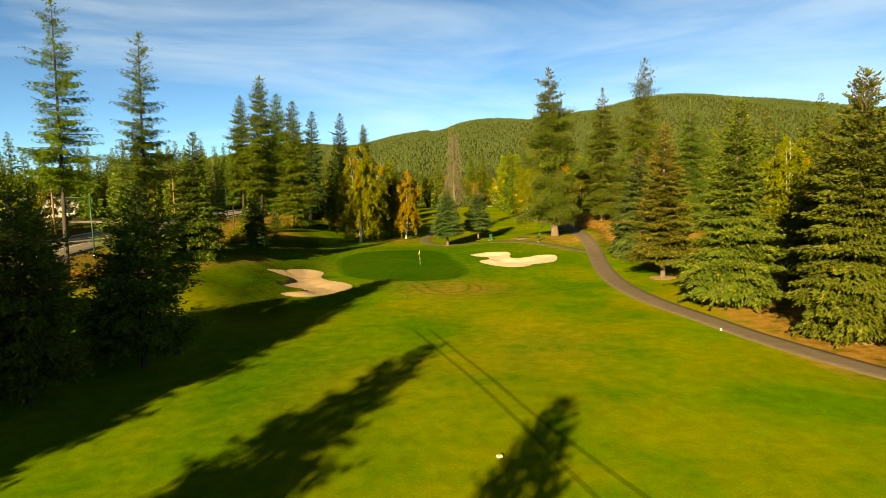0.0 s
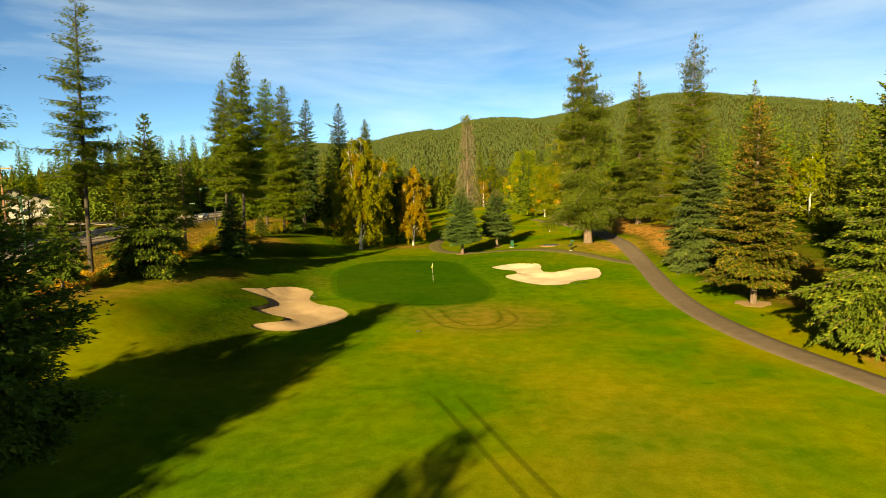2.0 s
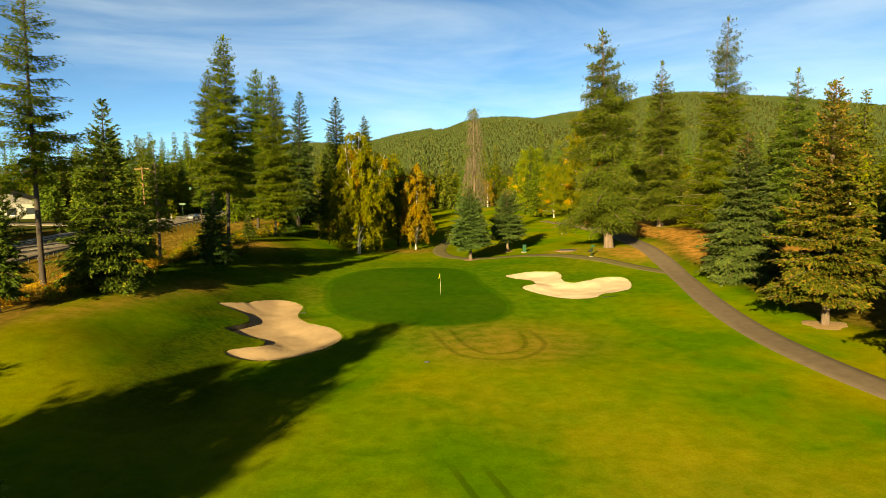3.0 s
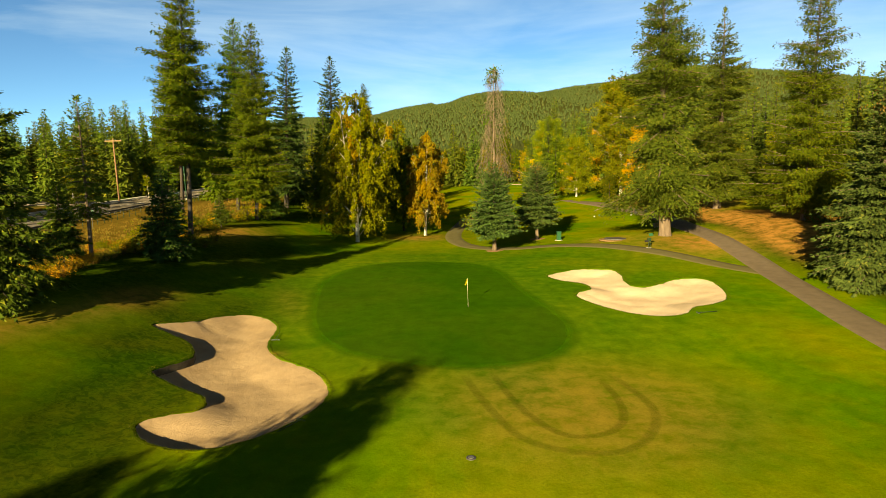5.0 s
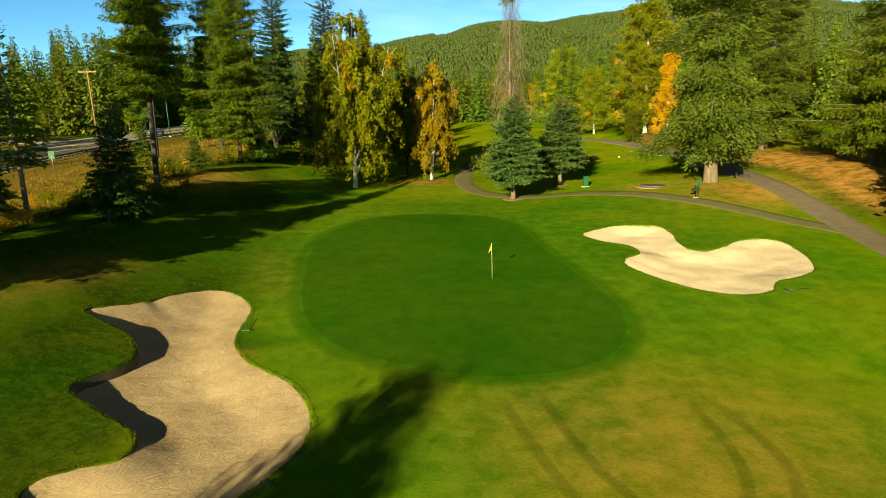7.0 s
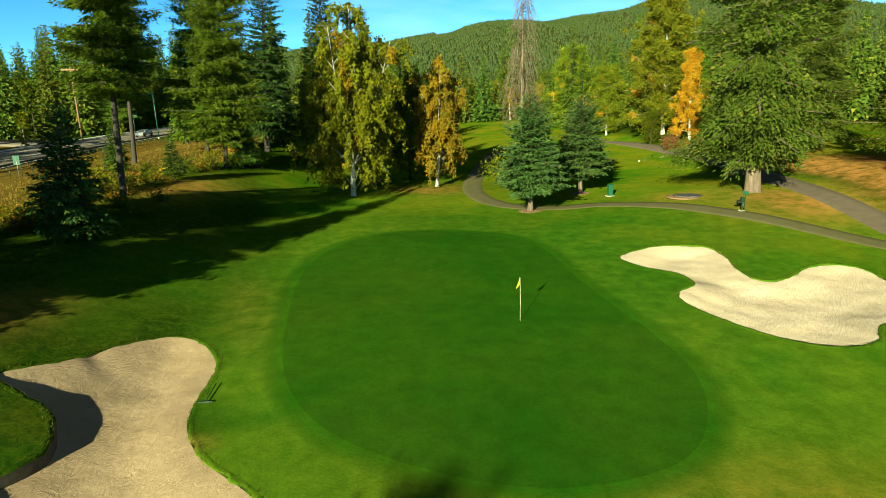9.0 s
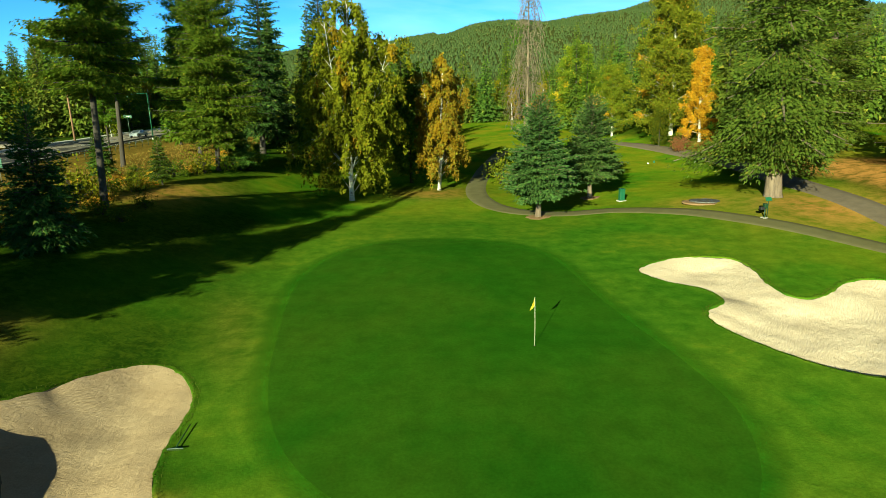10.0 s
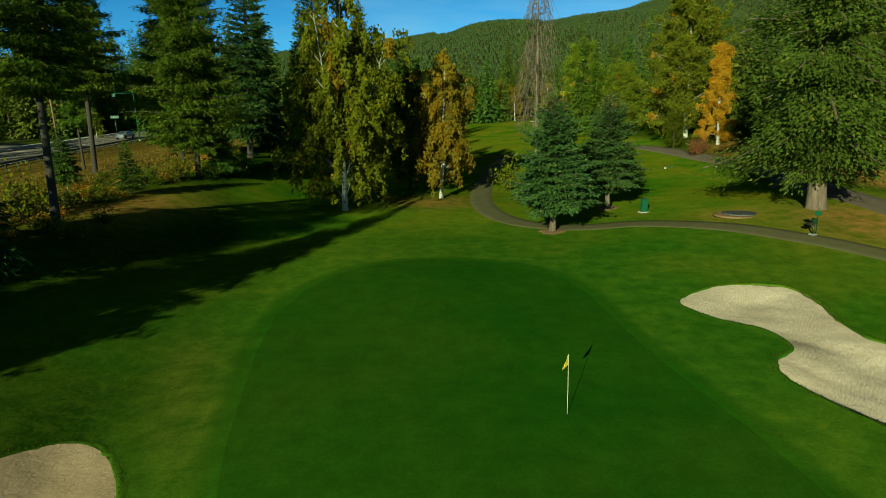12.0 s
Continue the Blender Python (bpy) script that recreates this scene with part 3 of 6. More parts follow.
def turf_maps(GX, GY):
    """Where the grass is rough, lush, littered or painted sunlit, wild or wooded."""
    wobble = 2.2 * np.sin(GX / 6.3 + GY / 9.1) + 1.5 * np.sin(GY / 4.7 - GX / 11.0)
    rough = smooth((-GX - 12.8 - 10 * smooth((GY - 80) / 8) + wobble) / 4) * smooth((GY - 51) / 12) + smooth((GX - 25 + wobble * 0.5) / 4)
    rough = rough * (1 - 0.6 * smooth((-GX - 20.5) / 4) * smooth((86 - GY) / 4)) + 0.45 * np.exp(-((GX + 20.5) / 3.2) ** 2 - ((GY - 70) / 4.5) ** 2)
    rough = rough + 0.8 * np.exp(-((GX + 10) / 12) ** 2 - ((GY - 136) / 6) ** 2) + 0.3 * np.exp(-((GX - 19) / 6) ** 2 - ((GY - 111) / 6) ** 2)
    litter = smooth((GX - 27.5 + wobble * 0.6) / 2.5) * smooth((48 - GX) / 8) * smooth((GY - 28) / 8) * (0.35 + 0.65 * smooth((GY - 96) / 10)) * smooth((165 - GY) / 10)
    litter = litter * np.where(GY < 70, 1.6 * smooth((GX - 25) / 3), 1.0)
    litter = np.maximum(litter, 0.95 * np.exp(-((GX - 23.5) / 5.5) ** 2 - ((GY - 114) / 7) ** 2))
    litter = np.maximum(litter, 0.4 * np.exp(-((GX + 29.5 - (GY - 75) * 0.25) / 1.6) ** 2) * smooth((GY - 66) / 4) * smooth((92 - GY) / 5))
    litter = np.maximum(litter, 0.6 * np.exp(-((GX + 8.5) / 4) ** 2 - ((GY - 133) / 3.5) ** 2))
    # golden dry patch on the bank, its colour raised to look fully sunlit
    litter = np.maximum(litter, 0.85 * np.exp(-(((GX + 30.6) - (GY - 115) * 0.28) / 2.8) ** 2 - ((GY - 115) / 6) ** 2))
    litter = np.maximum(litter, 0.5 * np.exp(-((GX - 15.5) / 3.6) ** 2 - ((GY - 118.2) / 2.8) ** 2))
    litter = np.maximum(litter, 0.8 * smooth((GX - 23.6 + 0.2 * wobble) / 1.4) * smooth((35 - GX) / 4) * smooth((GY - 34) / 5) * smooth((61 - GY) / 6))
    # thin, browned turf where the mowers turn and across the fairway
    litter = np.maximum(litter, (0.26 + 0.05 * wobble) * np.exp(-(((GX - 1.2) / 7.5) ** 2 + ((GY - 71.5) / 6.5) ** 2) ** 1.5))
    litter = np.maximum(litter, (0.17 + 0.05 * wobble) * np.exp(-((GX - 3.0 + 0.15 * (GY - 45)) / 9) ** 2 - ((GY - 47) / 13) ** 2))
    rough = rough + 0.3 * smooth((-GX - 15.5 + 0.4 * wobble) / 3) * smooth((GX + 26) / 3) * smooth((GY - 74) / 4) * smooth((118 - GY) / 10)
    # a worn dry streak beside the green, coarse dark grass by the sand
    litter = np.maximum(litter, 0.12 * np.exp(-((GX + 17.6 + (GY - 92.5) * 0.33) / 1.3) ** 2 - ((GY - 92.5) / 7) ** 2))
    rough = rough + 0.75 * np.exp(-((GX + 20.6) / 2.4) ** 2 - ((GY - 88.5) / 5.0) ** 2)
    wild = smooth((-GX - 32.5 - 0.06 * (GY - 90) + 0.4 * wobble) / 2.5) * smooth((GY - 55) / 12) * smooth((-44 - GX + 24) / 4 + 1)
    wild = wild * smooth((200 - GY) / 25)
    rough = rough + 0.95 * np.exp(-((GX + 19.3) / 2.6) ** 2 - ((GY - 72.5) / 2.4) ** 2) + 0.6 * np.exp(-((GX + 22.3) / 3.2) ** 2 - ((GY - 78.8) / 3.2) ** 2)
    litter = np.maximum(litter, 0.75 * np.exp(-((GX + 15.05) / 0.4) ** 2 - ((GY - 79.55) / 0.55) ** 2) * (0.6 + 0.4 * np.sin(9 * GX) * np.sin(7 * GY)))
    # dark rough thinned on the same patch, to keep its painted sunlight bright
    rough = rough * (1 - 0.9 * np.exp(-((GX + 30.6 - (GY - 116) * 0.28) / 4.0) ** 2 - ((GY - 116.5) / 8) ** 2))
    glade = np.exp(-((GX - 33 - (GY - 122) * 0.7) / 7) ** 4) * smooth((GY - 128) / 6) * smooth((182 - GY) / 6)
    rough, litter = rough * (1 - 0.95 * glade), litter * (1 - 0.9 * glade)
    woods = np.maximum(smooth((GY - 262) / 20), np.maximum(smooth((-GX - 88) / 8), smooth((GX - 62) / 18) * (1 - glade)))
    lush = np.exp(-(((GX + 5) / 26) ** 2 + ((GY - 98) / 30) ** 2) ** 2)
    lush = np.maximum(lush, 0.85 * np.exp(-((GX + 13 - (GY - 30) * 0.1) / 10) ** 2 - ((GY - 36) / 28) ** 2))
    return (("rough", rough), ("litter", litter), ("wild", wild), ("woods", woods), ("lush", lush))


def add_maps(me, x, y):
    for name, field in turf_maps(x, y):
        a = me.attributes.new(name, "FLOAT", "POINT")
        a.data.foreach_set("value", np.clip(field, 0, 1).astype(np.float32).ravel())


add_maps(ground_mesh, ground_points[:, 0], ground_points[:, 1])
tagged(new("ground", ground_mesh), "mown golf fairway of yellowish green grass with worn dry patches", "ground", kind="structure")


# ---- flat pieces of the course laid on the ground ----
def fill(poly, spacing, height, rng):
    """A triangulated sheet inside an outline, draped by a height function."""
    lo, hi = poly.min(0), poly.max(0)
    X, Y = np.meshgrid(np.arange(lo[0], hi[0], spacing), np.arange(lo[1], hi[1], spacing))
    X, Y = X.ravel() + rng.uniform(-0.2, 0.2, X.size) * spacing, Y.ravel() + rng.uniform(-0.2, 0.2, X.size) * spacing
    keep = inside(poly, X, Y) & (reach(poly, X, Y) > spacing * 0.45)
    pts = np.concatenate([poly, np.stack([X[keep], Y[keep]], 1)])
    n = len(poly)
    v, _, f, *_ = delaunay_2d_cdt([Vector(p) for p in pts], [(i, (i + 1) % n) for i in range(n)], [tuple(range(n))], 1, 1e-5)
    v = np.array([tuple(p) for p in v])
    return np.column_stack([v, height(v[:, 0], v[:, 1])]), f


rng = np.random.default_rng(3)
v, f = fill(spline(GREEN, True, 0.5), 0.8, lambda x, y: land(x, y) + 0.03 + 0.05 * np.sin(x / 3.1 + 0.7 * np.sin(y / 5.0)) * np.sin(y / 4.3), rng)
tagged(new("putting_green", mesh_of("putting_green", v, f, M_GREEN, True)), "smooth dark green closely mown putting green", "putting green", kind="structure")


def wavy(x, y):
    return land(x, y) + 0.05 * np.sin(x / 3.1 + 0.7 * np.sin(y / 5.0)) * np.sin(y / 4.3)


def ribbon(points, width, lift, step=0.6, closed=False, across=(-0.5, -0.47, -0.2, 0.0, 0.2, 0.47, 0.5), edge=0.05, shift=0.0, ground=wavy):
    """A strip along a line, its edges let into the ground."""
    q = spline(points, closed, step)
    n = normals_of(q, closed)
    vs, fs, m = [], [], len(across)
    for u in across:
        p = q + n * (u * width + shift)
        z = ground(p[:, 0], p[:, 1]) + (lift if abs(u) < 0.5 else -edge)
        vs.append(np.column_stack([p, z]))
    k = len(q)
    for j in range(m - 1):
        for i in range(k if closed else k - 1):
            fs.append((j * k + i, j * k + (i + 1) % k, (j + 1) * k + (i + 1) % k, (j + 1) * k + i))
    return np.concatenate(vs), [g[::-1] for g in fs]


def soft_ribbon(name, line, width, lift, mat, cover, label, category, closed=False, shift=0.0):
    """A strip of other turf that fades out at its edges and ends."""
    across = (-0.5, -0.3, 0.0, 0.3, 0.5)
    v, f = ribbon(line, width, lift, 0.4, closed, across, -lift * 0.7, shift)
    me = mesh_of(name, v, f, mat, True)
    k = len(v) // 5
    along = np.ones(k) if closed else smooth(np.minimum(np.arange(k), np.arange(k)[::-1]) / 5.0)
    a = me.attributes.new("cover", "FLOAT", "POINT")
    a.data.foreach_set("value", np.concatenate([along * c * cover for c in (0.0, 0.85, 1.0, 0.85, 0.0)]).astype(np.float32))
    return tagged(new(name, me), label, category, kind="structure")


soft_ribbon("green_collar", GREEN, 4.2, 0.016, M_COLLAR, 0.75, "brighter green mown collar round the putting green", "collar", True, COLLAR_SHIFT)
v, f = ribbon(CART_PATH, 2.6, 0.035)
tagged(new("cart_path", mesh_of("cart_path", v, f, M_PATH, True)), "worn grey brown asphalt cart path beside the fairway", "path", kind="structure")
v, f = ribbon(CROSS_PATH, 2.4, 0.02, 0.6, False, (-0.5, -0.47, -0.2, 0.0, 0.2, 0.47, 0.5), 0.022)
tagged(new("cart_path_behind_green", mesh_of("cart_path_behind_green", v, f, M_CROSS, True)), "narrow asphalt cart path curving behind the green", "path", kind="structure")
v, f = ribbon(ROAD, 13.5, 0.05, 4.0, False, (-0.5, -0.499, -0.25, 0.0, 0.25, 0.499, 0.5), 0.4)
tagged(new("road", mesh_of("road", v, f, M_ROAD, True)), "grey asphalt two-lane road with painted lines", "road", kind="structure")
v, f = ribbon([(-72.5, 176.0), (-90.0, 185.0), (-112.0, 194.0), (-150.0, 207.0), (-185.0, 216.0)], 11.0, 0.055, 3.0, False, (-0.5, -0.499, 0.0, 0.499, 0.5), 0.4)
tagged(new("side_road", mesh_of("side_road", v, f, M_ROAD, True)), "grey asphalt side street joining the road", "road", kind="structure")
for name, shift, width, lift in (("road_edge_line", 5.9, 0.16, 0.062), ("road_edge_line", -5.9, 0.16, 0.062), ("road_centre_line", 0.15, 0.14, 0.062), ("road_centre_line", -0.15, 0.14, 0.062)):
    v, f = ribbon(ROAD, width, lift, 4.0, False, (-0.49, 0.0, 0.49), 0.0, shift)
    tagged(new(name, mesh_of(name, v, f, M_PAINT)), "thin pale painted line on the road", "road line", kind="structure")
v, f = ribbon(ROAD, 0.35, 0.2, 4.0, False, (-0.5, -0.49, 0.0, 0.49, 0.5), 0.1, -7.0)
tagged(new("kerb", mesh_of("kerb", v, f, M_KERB)), "pale concrete kerb along the road", "kerb", kind="structure")
v, f = ribbon(ROAD, 1.8, 0.12, 4.0, False, (-0.5, -0.49, 0.0, 0.49, 0.5), 0.1, -10.2)
tagged(new("pavement", mesh_of("pavement", v, f, M_KERB)), "pale concrete pavement beside the road", "pavement", kind="structure")

v, f = fill(spline([(17.5, 257.0), (20.0, 255.6), (23.2, 256.4), (24.2, 258.6), (21.6, 259.8), (18.6, 259.4)], True, 0.6), 1.0, lambda x, y: land(x, y) + 0.06, rng)
tagged(new("far_bunker", mesh_of("far_bunker", v, f, M_DRYSAND, True)), "small pale sand bunker far down the course", "sand bunker", kind="structure")

# tyre tracks pressed in the grass
TRACKS = [
    ("mower_track", [(-2.7, 76.0), (-2.4, 73.7), (-1.5, 70.2), (-0.2, 68.0), (1.5, 68.2), (2.6, 69.7), (3.0, 72.2), (2.8, 75.2)], 0.5, 0.26),
    ("mower_track", [(-4.2, 75.6), (-3.9, 73.7), (-2.9, 69.9), (-1.9, 67.6), (-0.1, 66.5), (1.8, 66.6), (3.4, 68.3), (4.3, 71.0), (3.9, 74.2), (3.4, 76.0)], 0.55, 0.24),
    ("tyre_track", [(9.5, 18.5), (7.6, 22.5), (4.6, 30.6), (2.2, 39.1), (-1.6, 51.6)], 0.4, 0.34),
    ("tyre_track", [(7.4, 18.5), (5.7, 22.5), (3.2, 31.5), (0.8, 39.9), (-3.0, 51.8)], 0.4, 0.34),
]
for name, line, width, cover in TRACKS:
    soft_ribbon(name, line, width, 0.014, M_TRACK, cover, "darker strip of grass pressed by wheels", "tyre track")


# ---- bunkers ----
def bunker(poly, deep, label, seed, sand):
    """A sand hollow with a grass lip, a cut soil edge and raked sand."""
    rng = np.random.default_rng(seed)
    n = normals_of(poly, True)
    area = 0.5 * np.sum(poly[:, 0] * np.roll(poly[:, 1], -1) - np.roll(poly[:, 0], -1) * poly[:, 1])
    if area < 0:
        n = -n
    k = len(poly)
    low_side = n @ np.array((-0.75, -0.66)) < 0.33
    shallow = poly[low_side]

    def depth(x, y):
        d = np.full(np.shape(x), 1e9)
        for px, py in shallow:
            d = np.minimum(d, np.hypot(x - px, y - py))
        return 0.10 + deep * smooth(d / 2.6)
    root = thing("sand_bunker", Matrix.Identity(4), label, "sand bunker", kind="structure")
    ragged = 0.035 * np.sin(np.arange(k) * 1.7) + rng.uniform(-0.04, 0.04, k)
    rings = []
    for out, up in ((0.3, -0.02), (0.2, 0.003), (0.1, 0.008), (0.0, 0.0), (-0.05, -0.07)):
        p = poly + n * (out + (ragged[:, None] if out < 0.15 else 0))
        rings.append(np.column_stack([p, wavy(p[:, 0], p[:, 1]) + up + rng.uniform(-0.006, 0.006, k) * (out < 0.3)]))
    v = np.concatenate(rings)
    f = [(j * k + i, j * k + (i + 1) % k, (j + 1) * k + (i + 1) % k, (j + 1) * k + i) for j in range(4) for i in range(k)]
    lip = mesh_of("grass_lip", v, f, M_GROUND, True)
    add_maps(lip, v[:, 0], v[:, 1])
    part("grass_lip", lip, None, root, "shaggy grass lip round the sand")
    p = poly - n * 0.07
    top = rings[-1]
    bottom = np.column_stack([p, land(p[:, 0], p[:, 1]) - depth(p[:, 0], p[:, 1]) - 0.1])
    v = np.concatenate([top, bottom])
    part("cut_edge", mesh_of("cut_edge", v, [(i, (i + 1) % k, k + (i + 1) % k, k + i) for i in range(k)], M_SHADED_SOIL, True), None, root, "cut soil edge under the lip, coloured dark as in shade")

    def floor(x, y):
        d = reach(poly, x, y)
        lift = 0.05 * np.exp(-d / 0.4)
        lumps = rng.uniform(-0.012, 0.012, len(x)) + 0.05 * np.array([noise.noise((p0 * 0.9, p1 * 0.9, seed)) for p0, p1 in zip(x, y)])
        return land(x, y) - depth(x, y) + lift + lumps
    v, f = fill(poly - n * 0.03, 0.3, floor, rng)
    # short blades hang over the cut
    m = k * 14
    at = rng.uniform(0, k, m)
    i0 = at.astype(int)
    fr = (at - i0)[:, None]
    p = (poly[i0] * (1 - fr) + poly[(i0 + 1) % k] * fr) + n[i0] * rng.uniform(-0.03, 0.28, m)[:, None]
    foot = np.column_stack([p, wavy(p[:, 0], p[:, 1]) - 0.01])
    lean = np.column_stack([-n[i0] * rng.uniform(-0.3, 0.9, m)[:, None], rng.uniform(0.15, 1.0, m)]) + rng.normal(0, 0.25, (m, 3))
    tufts = leaf_mesh("edge_grass", [blades(foot, lean, rng.normal(0, 1, (m, 3)), rng.uniform(0.05, 0.13, m), rng.uniform(0.008, 0.018, m))], M_EDGE, 3)
    tagged(part("edge_grass", tufts, None, root, "shaggy grass blades hanging over the sand"), kind="stuff")
    part("sand", mesh_of("sand", v, f, sand, True), None, root, "pale raked sand with footprints")
    return root


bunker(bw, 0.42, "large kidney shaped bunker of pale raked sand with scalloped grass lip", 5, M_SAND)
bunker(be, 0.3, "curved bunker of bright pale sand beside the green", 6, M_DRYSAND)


# ---- trees ----
def sticks(lines, mat, name="limbs"):
    """Thin three-sided limbs: (from, middle, to, thickness)."""
    v, f = [], []
    for a, b, c, r in lines:
        base = len(v)
        for p, rr in ((a, r), (b, r * 0.7), (c, r * 0.2)):
            d = np.asarray(c) - np.asarray(a)
            d = d / max(np.linalg.norm(d), 1e-6)
            s = np.cross(d, (0, 0, 1.0))
            s = s / max(np.linalg.norm(s), 1e-6)
            t = np.cross(s, d)
            for k in range(3):
                w = k * math.tau / 3
                v.append(np.asarray(p) + rr * (s * math.cos(w) + t * math.sin(w)))
        for ring in (0, 3):
            for k in range(3):
                f.append((base + ring + k, base + ring + (k + 1) % 3, base + ring + 3 + (k + 1) % 3, base + ring + 3 + k))
    return mesh_of(name, v, f, mat, True)


def trunk_mesh(height, radius, bend, seed, mat, flare=1.5, sides=9):
    rr = random.Random(seed)
    bm = bmesh.new()
    pts, rad = [], []
    ax, ay = rr.uniform(-bend, bend), rr.uniform(-bend, bend)
    for i in range(13):
        u = i / 12
        pts.append((ax * u * (1 - u) * 4, ay * math.sin(u * 5) * 0.4, height * u - (0.25 if i == 0 else 0)))
        rad.append(radius * (flare if i == 0 else 1.0) * (1 - u) ** 0.85 + 0.02)
    pts.insert(1, (0, 0, 0.35))
    rad.insert(1, radius * (1 + (flare - 1) * 0.35))
    tube(bm, pts, rad, sides)
    me = bpy.data.meshes.new("trunk")
    bm.to_mesh(me)
    bm.free()
    me.materials.append(mat)
    return me


def frond(rng, foot, out, length, rise, droop, width, spacing, size, tilt=0.35, hang=0.0, fill_share=1.0, fluff=0.012, fat=0.2, tuft=0.0):
    """One bough: twigs on both sides of a curved axis, set with needle sprays. Returns sprays and the axis."""
    ns = max(int(length / spacing), 3)
    s = (np.arange(ns) + rng.uniform(0, 1, ns)) / ns
    s = s ** 0.85
    side = np.cross(out, (0, 0, 1.0))
    reach_w = width * length * np.sin(np.clip(s * 1.05 + 0.12, 0, 1) * math.pi) ** 0.7 * (1.05 - 0.45 * s)
    nt = np.maximum((reach_w / (spacing * 0.95)).astype(int), 1)
    st = np.repeat(s, nt * 2)
    rw = np.repeat(reach_w, nt * 2)
    m = len(st)
    u = rng.uniform(0, 1, m) * np.where(np.arange(m) % 2 == 0, 1, -1)
    if fill_share < 1:
        keep = rng.uniform(0, 1, m) < fill_share
        st, rw, u, m = st[keep], rw[keep], u[keep], int(keep.sum())
    if tuft:
        k = max(length / 0.8, 1.5)
        st = np.clip(st + tuft * np.sin(math.tau * (k * st + rng.uniform())) / (math.tau * k), 0.02, 1.05)
        u = u + 0.6 * tuft * np.sin(math.tau * (1.6 * u + rng.uniform())) / (math.tau * 1.6)
    along = st * length + np.abs(u) * rw * 0.55
    z = rise * along - droop * along ** 2 / max(length, 0.1) - np.abs(u) * rw * 0.22 + rng.normal(0, 0.035 + fluff * length, m) - hang * rng.uniform(0, 1, m)
    p = foot + out * along[:, None] + side * (u * rw)[:, None] + np.array((0, 0, 1.0)) * z[:, None]
    slope = rise - 2 * droop * along / max(length, 0.1)
    d = out * 0.85 + side * (np.sign(u) * rng.uniform(0.1, 1.0, m))[:, None] + np.array((0, 0, 1.0)) * (slope + rng.normal(-0.22, tilt, m) - hang)[:, None]
    n = np.array((0, 0, 0.55)) + out * 0.55 + rng.normal(0, 0.42, (m, 3))
    L = size * rng.uniform(0.7, 1.35, m)
    return blades(p, d, n, L, L * rng.uniform(0.7, 1.3, m) * fat), (foot, foot + out * length * 0.5 + np.array((0, 0, rise * length * 0.5 - droop * length * 0.25)), foot + out * length * 0.93 + np.array((0, 0, rise * length * 0.93 - droop * length * 0.86)))


def conifer(name, m, label, group, H, R, seed, mat, bark_mat, bare=0.05, whorl=0.6, per=8, shape=0.85, rise=(-0.12, 0.75), droop=0.18, width=0.33, spacing=0.15, size=0.42,
            ragged=0.18, girth=0.014, cones=0.0, hang=0.0, fill_share=1.0, gaps=0.0, fluff=0.012, fat=0.2, jitter=0.3, tuft=0.6, point=0.0, skirt=1.0, limb=0.012, lobes=0.0):
    """An evergreen or larch: trunk, limbs, boughs of needles in whorls; cones hang in the crown's top where asked."""
    rng = np.random.default_rng(seed)
    root = thing(name, m, label, "tree", group)
    part("trunk", trunk_mesh(H * 0.985, H * girth, H * 0.006, seed, bark_mat), None, root)
    boughs, limbs, hung = [], [], []
    z = bare * H
    turn = 0.0
    while z < H * 0.985:
        u = (z - bare * H) / (H * (1 - bare))
        base_len = R * (1 - u) ** shape * (0.62 + 0.38 * min(u / 0.10, 1)) * (min((1 - u) / point, 1.0) ** 0.7 if point else 1.0) + 0.12
        base_len *= 1 + (skirt - 1) * (1 - min(max((u - 0.2) / 0.18, 0.0), 1.0))
        k = max(int(round(per * (1 - 0.45 * u))), 3)
        for j in range(k):
            if rng.uniform() < gaps:
                continue
            a = turn + j * math.tau / k + rng.uniform(-0.35, 0.35)
            L = base_len * (1 + rng.normal(0, ragged))
            L = max(L * (1 + lobes * (math.sin(2 * a + 0.55 * z + seed) + math.sin(3 * a - 1.15 * z)) * (1 - u)), 0.15)
            out = np.array((math.cos(a), math.sin(a), 0.0))
            foot = np.array((0, 0, z + rng.uniform(-jitter, jitter) * whorl))
            r = rise[0] + (rise[1] - rise[0]) * u ** 1.5 + rng.normal(0, 0.07 + 0.7 * lobes)
            b, line = frond(rng, foot, out, L, r, droop * (1 - u) * rng.uniform(0.5, 1.5), width, spacing, size * (0.75 + 0.25 * (1 - u)), hang=hang, fill_share=fill_share, fluff=fluff, fat=fat, tuft=tuft)
            boughs.append(b)
            if L > 0.7:
                limbs.append((*line, limb * L + 0.012))
            if cones and u > 1 - cones and rng.uniform() < 0.6:
                c = max(int(L * 9), 3)
                s = rng.uniform(0.25, 1.02, c)
                p = foot + out * (s * L)[:, None] + rng.normal(0, 0.12, (c, 3)) + np.array((0, 0, 1.0)) * (r * s * L)[:, None]
                hung.append(kites(p, np.tile((0.1, 0.0, -1.0), (c, 1)) + rng.normal(0, 0.35, (c, 3)), rng.normal(0, 1, (c, 3)), rng.uniform(0.13, 0.24, c), rng.uniform(0.04, 0.07, c)))
        turn += 1.1
        z += whorl * (1.0 - 0.45 * u) * rng.uniform(0.8, 1.2)
    tip = np.array([[0, 0, H * 0.97]] * 8)
    boughs.append(blades(tip + rng.normal(0, 0.05, (8, 3)), np.tile((0, 0, 1.0), (8, 1)) + rng.normal(0, 0.25, (8, 3)), rng.normal(0, 1, (8, 3)), np.full(8, 0.03 * H), np.full(8, 0.004 * H + 0.03)))
    part("crown", leaf_mesh("crown", boughs, mat, 3), None, root)
    tagged(part("branchwork", sticks(limbs, bark_mat, "branchwork"), None, root), kind="stuff")
